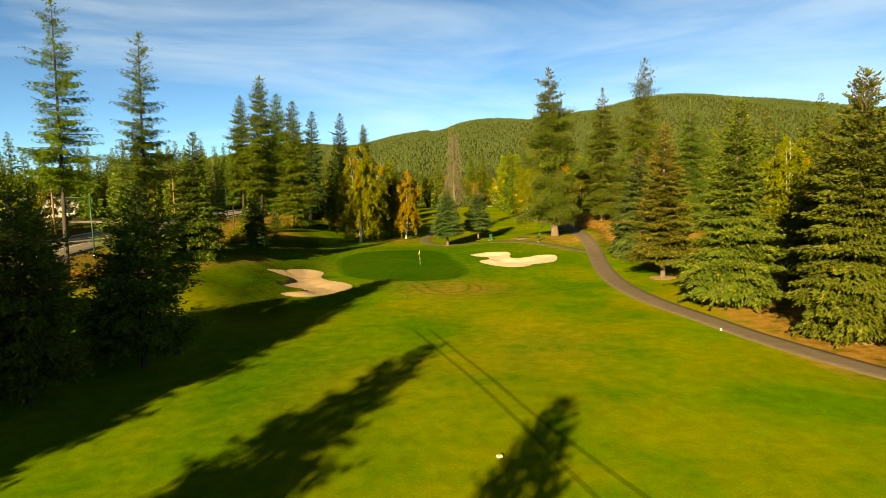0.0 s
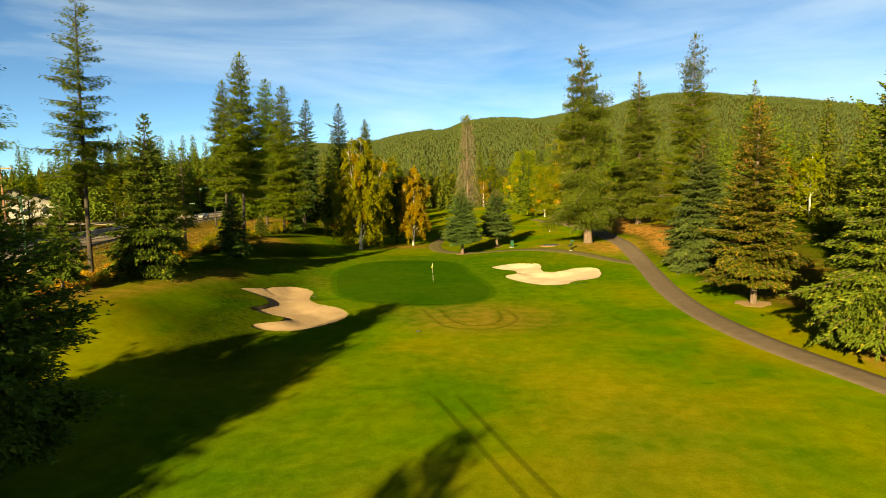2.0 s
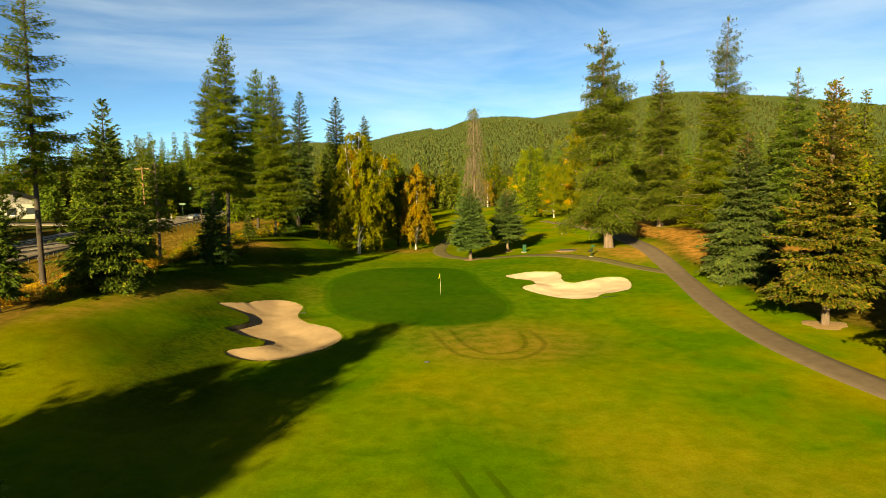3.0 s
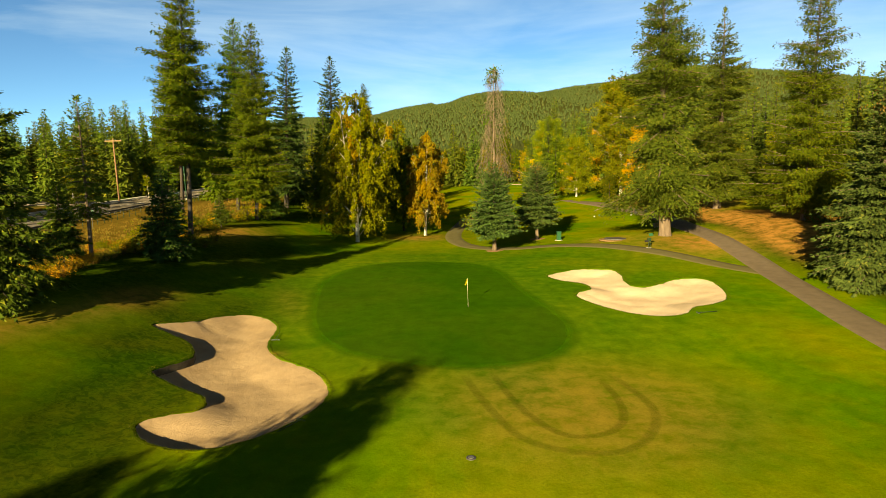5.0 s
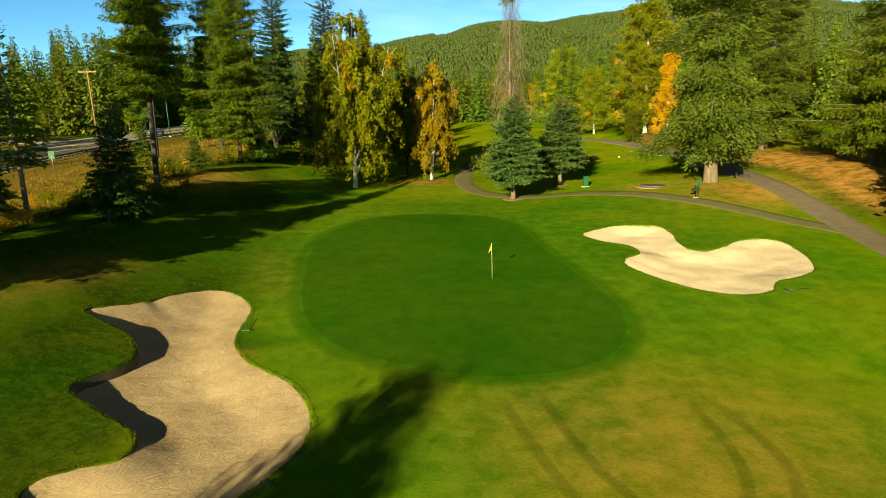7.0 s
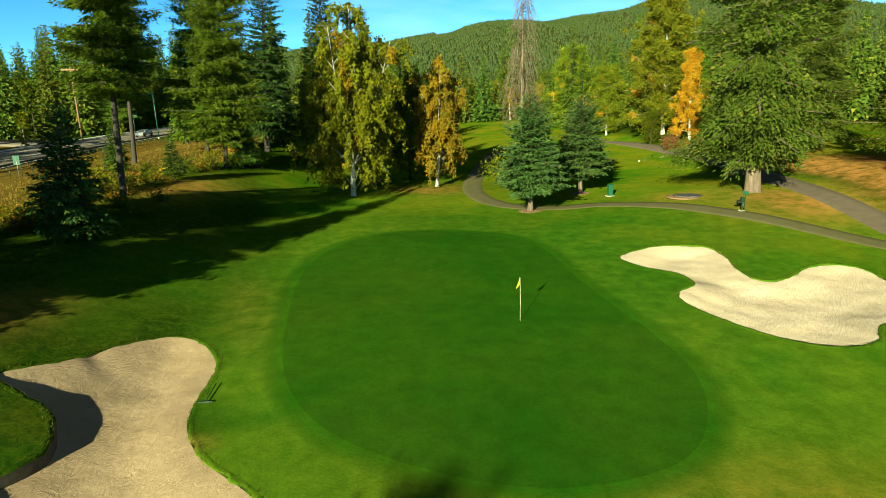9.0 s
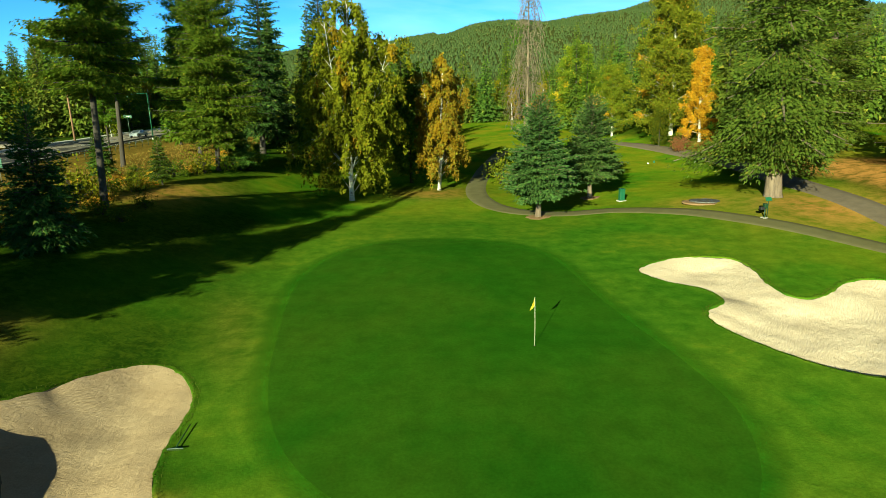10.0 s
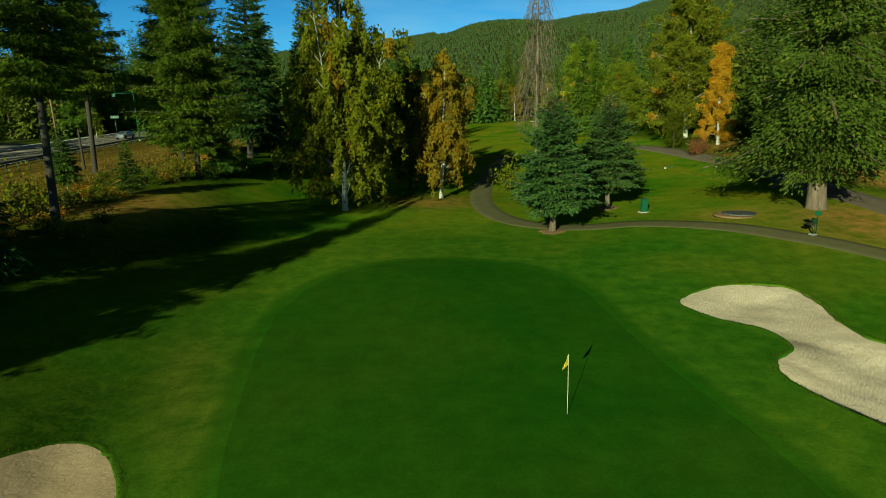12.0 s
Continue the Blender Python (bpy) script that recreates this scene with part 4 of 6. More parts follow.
    if hung:
        tagged(part("cone_spray", leaf_mesh("cone_spray", hung, M_CONES), None, root, "brown cones in the treetop"), kind="stuff")
    return root


def broadleaf(name, m, label, group, H, R, seed, mat, bark_mat, bare=0.14, limbs_n=26, twigs=9, leaves=46, size=0.24, hang=0.5, girth=0.014, steep=0.9, second=None, top=0.35):
    """A broad-leaved tree: trunk, rising limbs, twigs with loose hanging leaves."""
    rng = np.random.default_rng(seed)
    root = thing(name, m, label, "tree", group)
    part("trunk", trunk_mesh(H * 0.93, H * girth, H * 0.012, seed, bark_mat, 1.4), None, root)
    sets, more, lines = [], [], []
    for i in range(limbs_n):
        u = bare + (0.97 - bare) * ((i + rng.uniform(0, 0.8)) / limbs_n) ** 0.9
        v = (u - bare) / (1 - bare)
        a = i * 2.4 + rng.uniform(-0.6, 0.6)
        L = R * (0.45 + 0.75 * math.sin(math.pi * min(0.2 + v * 0.8, 1.0) ** 0.8)) * (1 - top * v) * rng.uniform(0.55, 1.12)
        L = max(L, 0.7)
        out = np.array((math.cos(a), math.sin(a), 0))
        up = steep * (0.25 + 0.9 * v)
        foot = np.array((0, 0, u * H * 0.93 - 0.35 * up * L))
        tip = foot + out * L + np.array((0, 0, up * L))
        midp = foot + out * L * 0.5 + np.array((0, 0, up * L * 0.7))
        lines.append((foot, midp, tip, 0.006 * L + 0.008))
        for t in range(twigs):
            s = 0.25 + 0.80 * (t + rng.uniform(0, 1)) / twigs
            c = foot + (tip - foot) * s + rng.normal(0, 0.13 * R, 3) * np.array((1, 1, 0.8))
            if t % 2 == 0:
                lines.append((foot + (tip - foot) * max(s - 0.25, 0.1), (foot + (tip - foot) * max(s - 0.12, 0.15) + c) / 2, c, 0.009))
            k = int(leaves * rng.uniform(0.45, 1.45))
            spread = R * 0.06 * rng.uniform(0.7, 1.5)
            drop = hang * rng.exponential(0.55, k)
            p = c + rng.normal(0, 1, (k, 3)) * np.array((spread, spread, spread * 0.7)) - np.array((0, 0, 1.0)) * drop[:, None]
            d = rng.normal(0, 0.7, (k, 3)) + np.array((0, 0, -hang))
            lk = blades(p, d, rng.normal(0, 1, (k, 3)) + np.array((0, 0, 0.3)), size * rng.uniform(0.6, 1.3, k), size * rng.uniform(0.28, 0.45, k))
            (more if second is not None and rng.uniform() < 0.025 else sets).append(lk)
    part("crown", leaf_mesh("crown", sets, mat, 3), None, root)
    if more:
        part("turned_leaves", leaf_mesh("turned_leaves", more, second, 3), None, root, "leaves turned golden orange")
    tagged(part("branchwork", sticks(lines, bark_mat, "branchwork"), None, root), kind="stuff")
    return root


def birch(name, m, label, group, H, R, seed, mat, second, leaders=5, strands=9, leaves=15, size=0.3, hang=1.9, low=0.16, turned=0.1, limb_count=13):
    """A birch: several pale leaders, arching limbs, and thin hanging twigs strung with leaves."""
    rng = np.random.default_rng(seed)
    root = thing(name, m, label, "tree", group)
    part("trunk", trunk_mesh(H * 0.95, H * 0.0125, H * 0.012, seed, M_WHITEBARK, 1.4), None, root)
    sets, more, lines = [], [], []
    stems = [(np.zeros(3), np.array((0, 0, H * 0.95)), R * 0.84, low)]
    for i in range(leaders):
        a = i * 2.4 + rng.uniform(-0.4, 0.4)
        out = np.array((math.cos(a), math.sin(a), 0))
        foot = np.array((0, 0, H * rng.uniform(0.1, 0.28)))
        tip = out * R * rng.uniform(0.35, 0.7) + np.array((0, 0, H * rng.uniform(0.5, 0.9)))
        stems.append((foot, tip, R * rng.uniform(0.5, 0.7), 0.12))
        lines.append((foot, foot + (tip - foot) * 0.5 + out * 0.35, tip, 0.0055 * H))
    for foot, tip, wide, start in stems:
        for j in range(limb_count if foot[2] > 0 else limb_count * 3):
            t = start + (1.0 - start) * ((j + rng.uniform(0, 0.9)) / (limb_count if foot[2] > 0 else limb_count * 3))
            a = j * 2.4 + rng.uniform(-0.7, 0.7)
            c = foot + (tip - foot) * t
            out = np.array((math.cos(a), math.sin(a), 0)) + 0.5 * c * np.array((1, 1, 0)) / R
            out = out / np.linalg.norm(out)
            L = wide * (1.12 - t) ** 0.6 * rng.uniform(0.55, 1.2) + 0.3
            end = c + out * L + np.array((0, 0, L * rng.uniform(-0.05, 0.4)))
            midp = c + out * L * 0.5 + np.array((0, 0, L * 0.42))
            lines.append((c - np.array((0, 0, 0.2 * L)), midp, end, 0.008 * L + 0.012))
            gold = rng.uniform() < turned * (0.4 + t)
            for k in range(max(int(strands * (0.45 + 0.3 * L)), 3)):
                f = rng.uniform(0.3, 1.05)
                p0 = c + (end - c) * f + np.array((0, 0, 0.42 * L * math.sin(math.pi * min(f, 1.0)))) + rng.normal(0, 0.16, 3)
                drop = min(hang * rng.uniform(0.25, 1.2) * (1.1 - 0.55 * t), max(p0[2] - H * 0.05, 0.3))
                n = max(int(leaves * (0.45 + 0.55 * drop / hang)), 4)
                w = np.sort(rng.uniform(0, 1, n))
                sway = out * rng.uniform(0.0, 0.35) + rng.normal(0, 0.1, 3)
                p = p0 + sway * (w * drop)[:, None] - np.array((0, 0, 1.0)) * (w * drop)[:, None] + rng.normal(0, 0.11, (n, 3))
                d = rng.normal(0, 0.55, (n, 3)) + np.array((0, 0, -0.9))
                nn = rng.normal(0, 0.55, (n, 3)) + out * 0.7 + np.array((0, 0, 0.35))
                (more if gold else sets).append(blades(p, d, nn, size * rng.uniform(0.7, 1.3, n), size * rng.uniform(0.3, 0.45, n)))
    part("crown", leaf_mesh("crown", sets, mat, 3), None, root)
    if more:
        part("turned_leaves", leaf_mesh("turned_leaves", more, second, 3), None, root, "leaves turned golden orange")
    tagged(part("branchwork", sticks(lines, M_WHITEBARK, "branchwork"), None, root), kind="stuff")
    return root


def place_all(proto, rows, turn0=40):
    """Copies of a built tree at other places: x, y, size, lean."""
    for i, (x, y, size, lean, *label) in enumerate(rows):
        c = copy_thing(proto, at_land(x, y, turn0 + 77 * i, size, lean, 0.1))
        if label:
            tagged(c, label[0])


SPRUCES = "spruces along the cart path"
proto_spruce = conifer("spruce_tree", at_land(27.1, 57.2, 10, 1.0, 0.4, 0.1), "tall full green spruce with sweeping boughs beside the cart path", SPRUCES, 19.2, 5.0, 11, M_SPRUCE, M_BARK, 0.075, 0.6, 10, shape=0.78, width=0.38, spacing=0.112, size=0.28, fat=0.28, jitter=0.45, tuft=0.75, lobes=0.05)
place_all(proto_spruce, [(38.5, 62.0, 0.92, 0, "green spruce standing in the wood"), (37.5, 38.0, 0.9, 0, "green spruce standing in the wood")])
conifer("spruce_tree", at_land(30.0, 44.4, 120, 1.0, 0, 0.1), "tall spruce with brown cones in its top", SPRUCES, 19.6, 5.0, 12, M_SPRUCE, M_BARK, 0.08, 0.6, 10, shape=0.78, cones=0.2, width=0.38, spacing=0.112, size=0.28, fat=0.28, jitter=0.45, tuft=0.75, lobes=0.05)
conifer("spruce_tree", at_land(26.2, 73.2, 50, 1.0, 0, 0.1), "slender layered spruce with rusty tinted boughs and bare stem foot", SPRUCES, 18.6, 4.2, 13, M_RUSTY, M_BARK, 0.12, 0.58, 10, shape=0.8, rise=(0.02, 0.75), droop=0.1, cones=0.4, width=0.38, spacing=0.11, size=0.26, fat=0.28, jitter=0.45, tuft=0.7, lobes=0.05)
conifer("blue_spruce_tree", at_land(29.5, 93.0, 0, 1.0, 0, 0.1), "dense blue green spruce with a brown coned top", SPRUCES, 15.9, 5.0, 14, M_BLUE, M_BARK, 0.055, 0.54, 11, cones=0.22, size=0.3, width=0.38, spacing=0.118, fat=0.28, jitter=0.4)
PAIR = "two blue spruces behind the green"
proto_pair = conifer("blue_spruce_tree", at_land(0.9, 118.2, 30, 1.0, 0, 0.05), "compact blue green spruce with a short bare stem", PAIR, 10.5, 3.6, 15, M_BLUE, M_BARK, 0.19, 0.38, 10, shape=0.72, rise=(0.02, 0.8), droop=0.08, spacing=0.105, size=0.25, fat=0.26, cones=0.16, girth=0.022)
place_all(proto_pair, [(7.3, 126.5, 0.97, 0)], 200)
BANK = "evergreens on the bank"
proto_dark = conifer("dark_spruce_tree", at_land(-21.2, 42.4, 0, 1.0, 1.5, 0.1), "broad dark spruce in deep shade beside the fairway", BANK, 12.8, 4.5, 16, M_DARK, M_BARKDARK, 0.12, 0.56, 10, shape=0.6, rise=(-0.02, 0.7), droop=0.08, spacing=0.14, size=0.3, fluff=0.03, ragged=0.24, gaps=0.05, fat=0.27, tuft=0.7)
place_all(proto_dark, [(-24.3, 35.0, 0.96, 0), (-31.0, 31.0, 0.98, 1), (-35.0, 41.0, 0.66, 0), (-29.4, 131.6, 0.4, 0, "small dark spruce among the larches")])
conifer("dark_spruce_tree", at_land(-29.8, 98.3, 0, 1.0, 2, 0.1), "small dense dark spruce on the bank", BANK, 7.8, 2.5, 27, M_DUSK, M_BARKDARK, 0.04, 0.4, 10, shape=0.7, spacing=0.13, size=0.28, fat=0.26)
conifer("spruce_tree", at_land(-32.1, 79.6, 0, 1.0, 3, 0.45), "dark green spruce standing in orange brush on the bank", BANK, 16.4, 3.9, 17, M_DEEP, M_BARKDARK, 0.05, 0.55, 10, ragged=0.2, shape=0.85, width=0.4, size=0.32, spacing=0.125, fat=0.26, gaps=0.03, lobes=0.08)
conifer("spruce_tree", at_land(-34.9, 95.7, 0, 1.0, 1, 0.1), "slender green spruce with a bare lower stem on the bank", BANK, 13.7, 2.2, 20, M_SPRUCE, M_BARK, 0.3, 0.7, 8, ragged=0.3, width=0.4, size=0.34, girth=0.012, gaps=0.1)
proto_young = conifer("young_spruce_tree", at_land(-35.4, 70.8, 0, 1.0, 3, 0.05), "young thin spruce with a bare lower stem", BANK, 8.6, 2.4, 18, M_DEEP, M_BARK, 0.2, 0.42, 10, gaps=0.02, girth=0.014, spacing=0.125, size=0.33, fat=0.25)
place_all(proto_young, [(-35.2, 92.4, 0.8, 1), (-31.9, 118.2, 0.5, 0), (-38.5, 121.0, 0.6, 0)])
LARCHES = "larches on the bank"
larch_look = dict(bare=0.33, whorl=0.72, per=8, shape=0.6, rise=(-0.05, 0.5), droop=-0.02, width=0.2, spacing=0.095, size=0.26, ragged=0.36, girth=0.0085, hang=0.3, gaps=0.2, fluff=0.02, fat=0.2)
proto_larch = conifer("larch_tree", at_land(-38.8, 81.2, 0, 1.0, 2, 0.1), "tall sparse larch with open level boughs and a long bare stem", LARCHES, 29.0, 3.5, 21, M_LARCH, M_BARKDARK, **larch_look)
place_all(proto_larch, [(-45.8, 136.3, 0.5, 1)])
look_two = dict(larch_look, bare=0.3, per=9, whorl=0.6, ragged=0.26, gaps=0.08, width=0.3, spacing=0.11, size=0.28, fat=0.24, tuft=0.9, lobes=0.08)
proto_larch2 = conifer("larch_tree", at_land(-31.3, 107.6, 0, 0.94, 2.2, 0.1), "tall yellowish green larch with a dark straight stem", LARCHES, 29.5, 3.7, 22, M_LARCH, M_BARKDARK, **look_two)
place_all(proto_larch2, [(-42.4, 132.2, 1.0, 2), (-31.0, 255.0, 1.15, 0, "tall larch far behind the birch")])
proto_larch3 = conifer("larch_tree", at_land(-30.9, 129.1, 0, 0.97, 2, 0.1), "larch with low sweeping yellow green boughs", LARCHES, 27.0, 4.4, 23, M_LARCH, M_BARKDARK, **dict(look_two, bare=0.13))
place_all(proto_larch3, [(-37.6, 141.8, 1.12, 2.5)])
place_all(proto_larch, [(-41.5, 67.8, 1.04, 2)], 150)
FIRS = "tall firs by the path fork"
fir_look = dict(point=0.32, tuft=0.95, jitter=0.8, fluff=0.035, whorl=0.85, per=8, shape=0.42, rise=(-0.25, 0.5), droop=-0.10, width=0.38, spacing=0.14, size=0.3, ragged=0.38, girth=0.017)
conifer("douglas_fir_tree", at_land(21.6, 118.6, 0, 1.0, -1.8, 0.1), "huge old fir with heavy irregular boughs and flared stem", FIRS, 32.0, 4.35, 31, M_FIR, M_BARK, bare=0.118, **dict(fir_look, rise=(-0.24, 0.45), droop=0.02, shape=0.2, point=0.36, girth=0.020, fluff=0.07, size=0.28, spacing=0.115, gaps=0.12, ragged=0.26, width=0.38, fat=0.27, whorl=0.82, per=8, skirt=1.05, limb=0.024, jitter=0.95, lobes=0.2))
proto_fir2 = conifer("douglas_fir_tree", at_land(34.9, 134.9, 90, 1.0, 0, 0.1), "tall narrow fir with yellow green boughs", FIRS, 28.5, 4.4, 32, M_FIR, M_BARK, bare=0.08, **dict(fir_look, gaps=0.04, whorl=0.7, per=9, width=0.44, spacing=0.148, size=0.34, ragged=0.28, lobes=0.15))
place_all(proto_fir2, [(43.0, 108.0, 0.8, 0), (46.0, 86.0, 0.7, 0)])
conifer("larch_tree", at_land(37.7, 117.8, 0, 1.0, 1, 0.1), "tall larch with an open spreading top above the firs", FIRS, 31.5, 5.6, 33, M_LARCH, M_BARK, **dict(look_two, bare=0.06, per=9, shape=0.7, width=0.3, size=0.27, spacing=0.125, hang=0.4, fluff=0.035, gaps=0.1, whorl=0.8))
proto_black = conifer("dark_fir_tree", at_land(-30.9, 145.5, 0, 1.0, 3.5, 0.1), "tall dark blue green fir with clean tiers", BANK, 25.8, 4.2, 34, M_DUSK, M_BARKDARK, bare=0.13, whorl=0.62, per=8, shape=0.75, spacing=0.17, size=0.42)
place_all(proto_black, [(-26.5, 165.0, 1.1, 1, "slender dark fir with a paler top behind the birch")])
# birches behind the green
BIRCHES = "birches behind the green"
proto_birch = birch("birch_tree", at_land(-17.2, 129.4, 0, 1.0, 2, 0.1), "large yellow green birch with white limbs and hanging leaves", BIRCHES, 20.6, 6.6, 41, M_BIRCH, M_TURNED, 9, 12, 19, 0.32, 2.2, 0.06, 0.1, 18)
birch("birch_tree", at_land(-8.0, 135.9, 0, 1.0, 3, 0.1), "orange brown autumn birch with pale stem", BIRCHES, 15.4, 3.6, 42, M_ORANGE, M_TURNED, 6, 13, 20, 0.29, 1.3, 0.11, 0.15, 14)
proto_leafy = broadleaf("leafy_tree", at_land(-11.5, 141.5, 0, 1.0, 0, 0.1), "dark green leafy tree behind the birches", BIRCHES, 14.5, 4.2, 43, M_LEAF, M_BARKDARK, 0.1, 28, 9, 75, 0.26, 0.4)
proto_aspen = broadleaf("cottonwood_tree", at_land(31.6, 173.0, 0, 1.0, -1, 0.1), "big cottonwood with green and yellowing leaves", "trees past the tee", 24.5, 6.6, 44, M_COTTON, M_WHITEBARK, 0.08, 52, 12, 95, 0.33, 0.3, second=M_GOLD)
broadleaf("golden_tree", at_land(31.6, 160.5, 0, 1.0, -2, 0.1), "slim golden yellow autumn tree", "trees past the tee", 15.0, 2.7, 45, M_GOLD, M_WHITEBARK, 0.05, 32, 9, 75, 0.24, 0.4, top=0.6)
place_all(proto_leafy, [(27.5, 166.5, 0.42, 0, "low leafy tree under the cottonwood"), (-20.5, 150.0, 1.1, 0), (26.4, 202.0, 0.9, 0, "leafy tree standing past the tee")])
place_all(proto_aspen, [(26.2, 191.0, 0.6, 0, "yellowing leafy tree past the tee"), (23.8, 216.0, 0.84, 0, "tall yellowing leafy tree past the tee")])


place_all(proto_birch, [(44.5, 79.5, 0.82, 0, "yellow birch standing between the spruces")], 110)


# the dying pine with bare drooping limbs
def snag(m):
    rng = np.random.default_rng(51)
    H = 25.2
    root = thing("dying_pine_tree", m, "tall dying pine with bare drooping limbs and a tufted top", "tree")
    part("trunk", trunk_mesh(H, 0.19, 0.25, 51, M_DEADWOOD), None, root)
    lines, tufts = [], []
    for i in range(360):
        z = H * rng.uniform(0.3, 0.97)
        a = rng.uniform(0, math.tau)
        L = (0.8 + 3.4 * (1 - z / H) ** 0.6) * rng.uniform(0.35, 1.15)
        out = np.array((math.cos(a), math.sin(a), 0))
        foot = np.array((0, 0, z))
        midp = foot + out * L * 0.55 + np.array((0, 0, 0.12 * L))
        tip = foot + out * L * rng.uniform(0.7, 1.0) - np.array((0, 0, rng.uniform(0.4, 1.0) * L))
        lines.append((foot, midp, tip, 0.042))
        for t in range(3):
            s = midp + (tip - midp) * rng.uniform(0, 1)
            e = s + rng.normal(0, 0.34, 3) - np.array((0, 0, 0.6))
            lines.append((s, (s + e) / 2, e, 0.024))
        if (z > H * 0.88 and rng.uniform() < 0.6) or (0.64 < z / H < 0.72 and 2.4 < a < 3.9):
            k = 16
            p = foot + out * (rng.uniform(0.3, 1.1, k) * L)[:, None] + rng.normal(0, 0.18, (k, 3))
            tufts.append(kites(p, rng.normal(0, 1, (k, 3)) + np.array((0, 0, 0.4)), rng.normal(0, 1, (k, 3)), rng.uniform(0.25, 0.4, k), rng.uniform(0.06, 0.1, k)))
    tagged(part("branchwork", sticks(lines, M_DEADWOOD, "branchwork"), None, root, "bare grey brown drooping limbs"), kind="stuff")
    part("crown", leaf_mesh("crown", tufts, M_LARCH), None, root, "yellow green needle tufts at the top")


snag(at_land(3.0, 141.7, 0, 1.0, 0, 0.1))

# trees that stand behind the flight and throw their shadows on the fairway
proto_tee = conifer("fir_tree", at_land(-34.3, 5.5, 0, 1.0, 0, 0.1), "green fir standing by the tee", "firs by the tee", 26.4, 6.6, 19, M_SPRUCE, M_BARK, 0.05, 0.8, 9, shape=0.72, spacing=0.24, size=0.6, fat=0.3)
place_all(proto_tee, [(-32.5, 2.5, 0.83, 0), (-40.5, 7.0, 0.83, 0), (-37.6, 8.0, 0.8, 0), (-50.0, 8.0, 0.85, 0), (-54.0, 20.0, 0.75, 0)], 15)
copy_thing(proto_tee, at_land(-9.4, -8.5, 92, 0.62, 0, 0.1, 1.0))
copy_thing(proto_tee, at_land(-22.0, -9.0, 15, 0.86, 0, 0.1, 0.92))


# ---- woods farther off: each tree still one thing ----
def far_conifer(m, label, H, R, seed, mat, tiers=19, fine=1.25):
    rng = np.random.default_rng(seed)
    root = thing("conifer_tree", m, label, "tree", "conifers of the wood")
    part("trunk", trunk_mesh(H * 0.96, H * 0.011, 0.1, seed, M_BARKDARK, 1.3, 6), None, root)
    sets = []
    for i in range(tiers):
        u = 0.07 + 0.91 * i / tiers
        L = R * (1 - u) ** 0.75 * rng.uniform(0.9, 1.2) + 0.2
        k = int((100 * (1 - u) + 26) * fine)
        a = rng.uniform(0, math.tau, k)
        out = np.stack([np.cos(a), np.sin(a), np.zeros(k)], 1)
        s = rng.uniform(0.05, 0.85, k) * (1 + 0.2 * np.sin(3 * a + i))
        z = u * H + rng.uniform(-0.4, 0.4, k) * H / tiers - 0.16 * s * L
        p = out * (s * L)[:, None] + np.array((0, 0, 1.0)) * z[:, None]
        d = out * 0.8 + rng.normal(0, 0.4, (k, 3)) + np.array((0, 0, 0.6 * u - 0.5))
        big = 1.2 / fine ** 0.5
        sets.append(blades(p, d, out * 0.7 + np.array((0, 0, 0.5)) + rng.normal(0, 0.45, (k, 3)), big * (L * rng.uniform(0.17, 0.3, k) + 0.22), big * (L * rng.uniform(0.05, 0.09, k) + 0.06)))
    part("crown", leaf_mesh("crown", sets, mat, 3), None, root)
    return root


W = "green conifer of the wood"
far_protos = [far_conifer(at_land(-95.0, 120.0), W, 21, 3.6, 61, M_SPRUCE), far_conifer(at_land(-99.0, 128.0), W, 24, 3.3, 62, M_FIR), far_conifer(at_land(-94.0, 137.0), "yellowish larch of the wood", 24, 3.1, 63, M_LARCH),
              far_conifer(at_land(-97.0, 146.0), "dark conifer of the wood", 20, 3.8, 64, M_DARK)]
thin_protos = [far_conifer(at_land(-112.0, 100.0), W, 21, 3.6, 71, M_SPRUCE, 13, 0.8), far_conifer(at_land(-118.0, 92.0), W, 24, 3.3, 72, M_FIR, 13, 0.8), far_conifer(at_land(-116.0, 108.0), "yellowish larch of the wood", 24, 3.1, 73, M_LARCH, 13, 0.8),
               far_conifer(at_land(-121.0, 84.0), "dark conifer of the wood", 20, 3.8, 74, M_DARK, 13, 0.8)]
far_leafy = [broadleaf("leafy_tree", at_land(-92.0, 152.0), "green leafy tree of the wood", "leafy trees of the wood", 13, 4.0, 65, M_LEAF, M_BARKDARK, 0.08, 15, 8, 24, 0.42, 0.3),
             broadleaf("leafy_tree", at_land(-90.0, 141.0), "yellow autumn tree of the wood", "leafy trees of the wood", 11, 3.4, 66, M_BIRCH, M_WHITEBARK, 0.08, 15, 8, 24, 0.4, 0.3),
             broadleaf("leafy_tree", at_land(14.0, 266.0), "orange autumn tree of the wood", "leafy trees of the wood", 11, 3.2, 67, M_ORANGE, M_WHITEBARK, 0.08, 15, 8, 24, 0.4, 0.3)]
rng = np.random.default_rng(70)
taken = []


joined = []


def open_glade(x, y):
    """The lawn between the firs, open from the path fork eastwards."""
    return not (116 < y < 180 and abs(x - 33 - (y - 122) * 0.7) < 7)


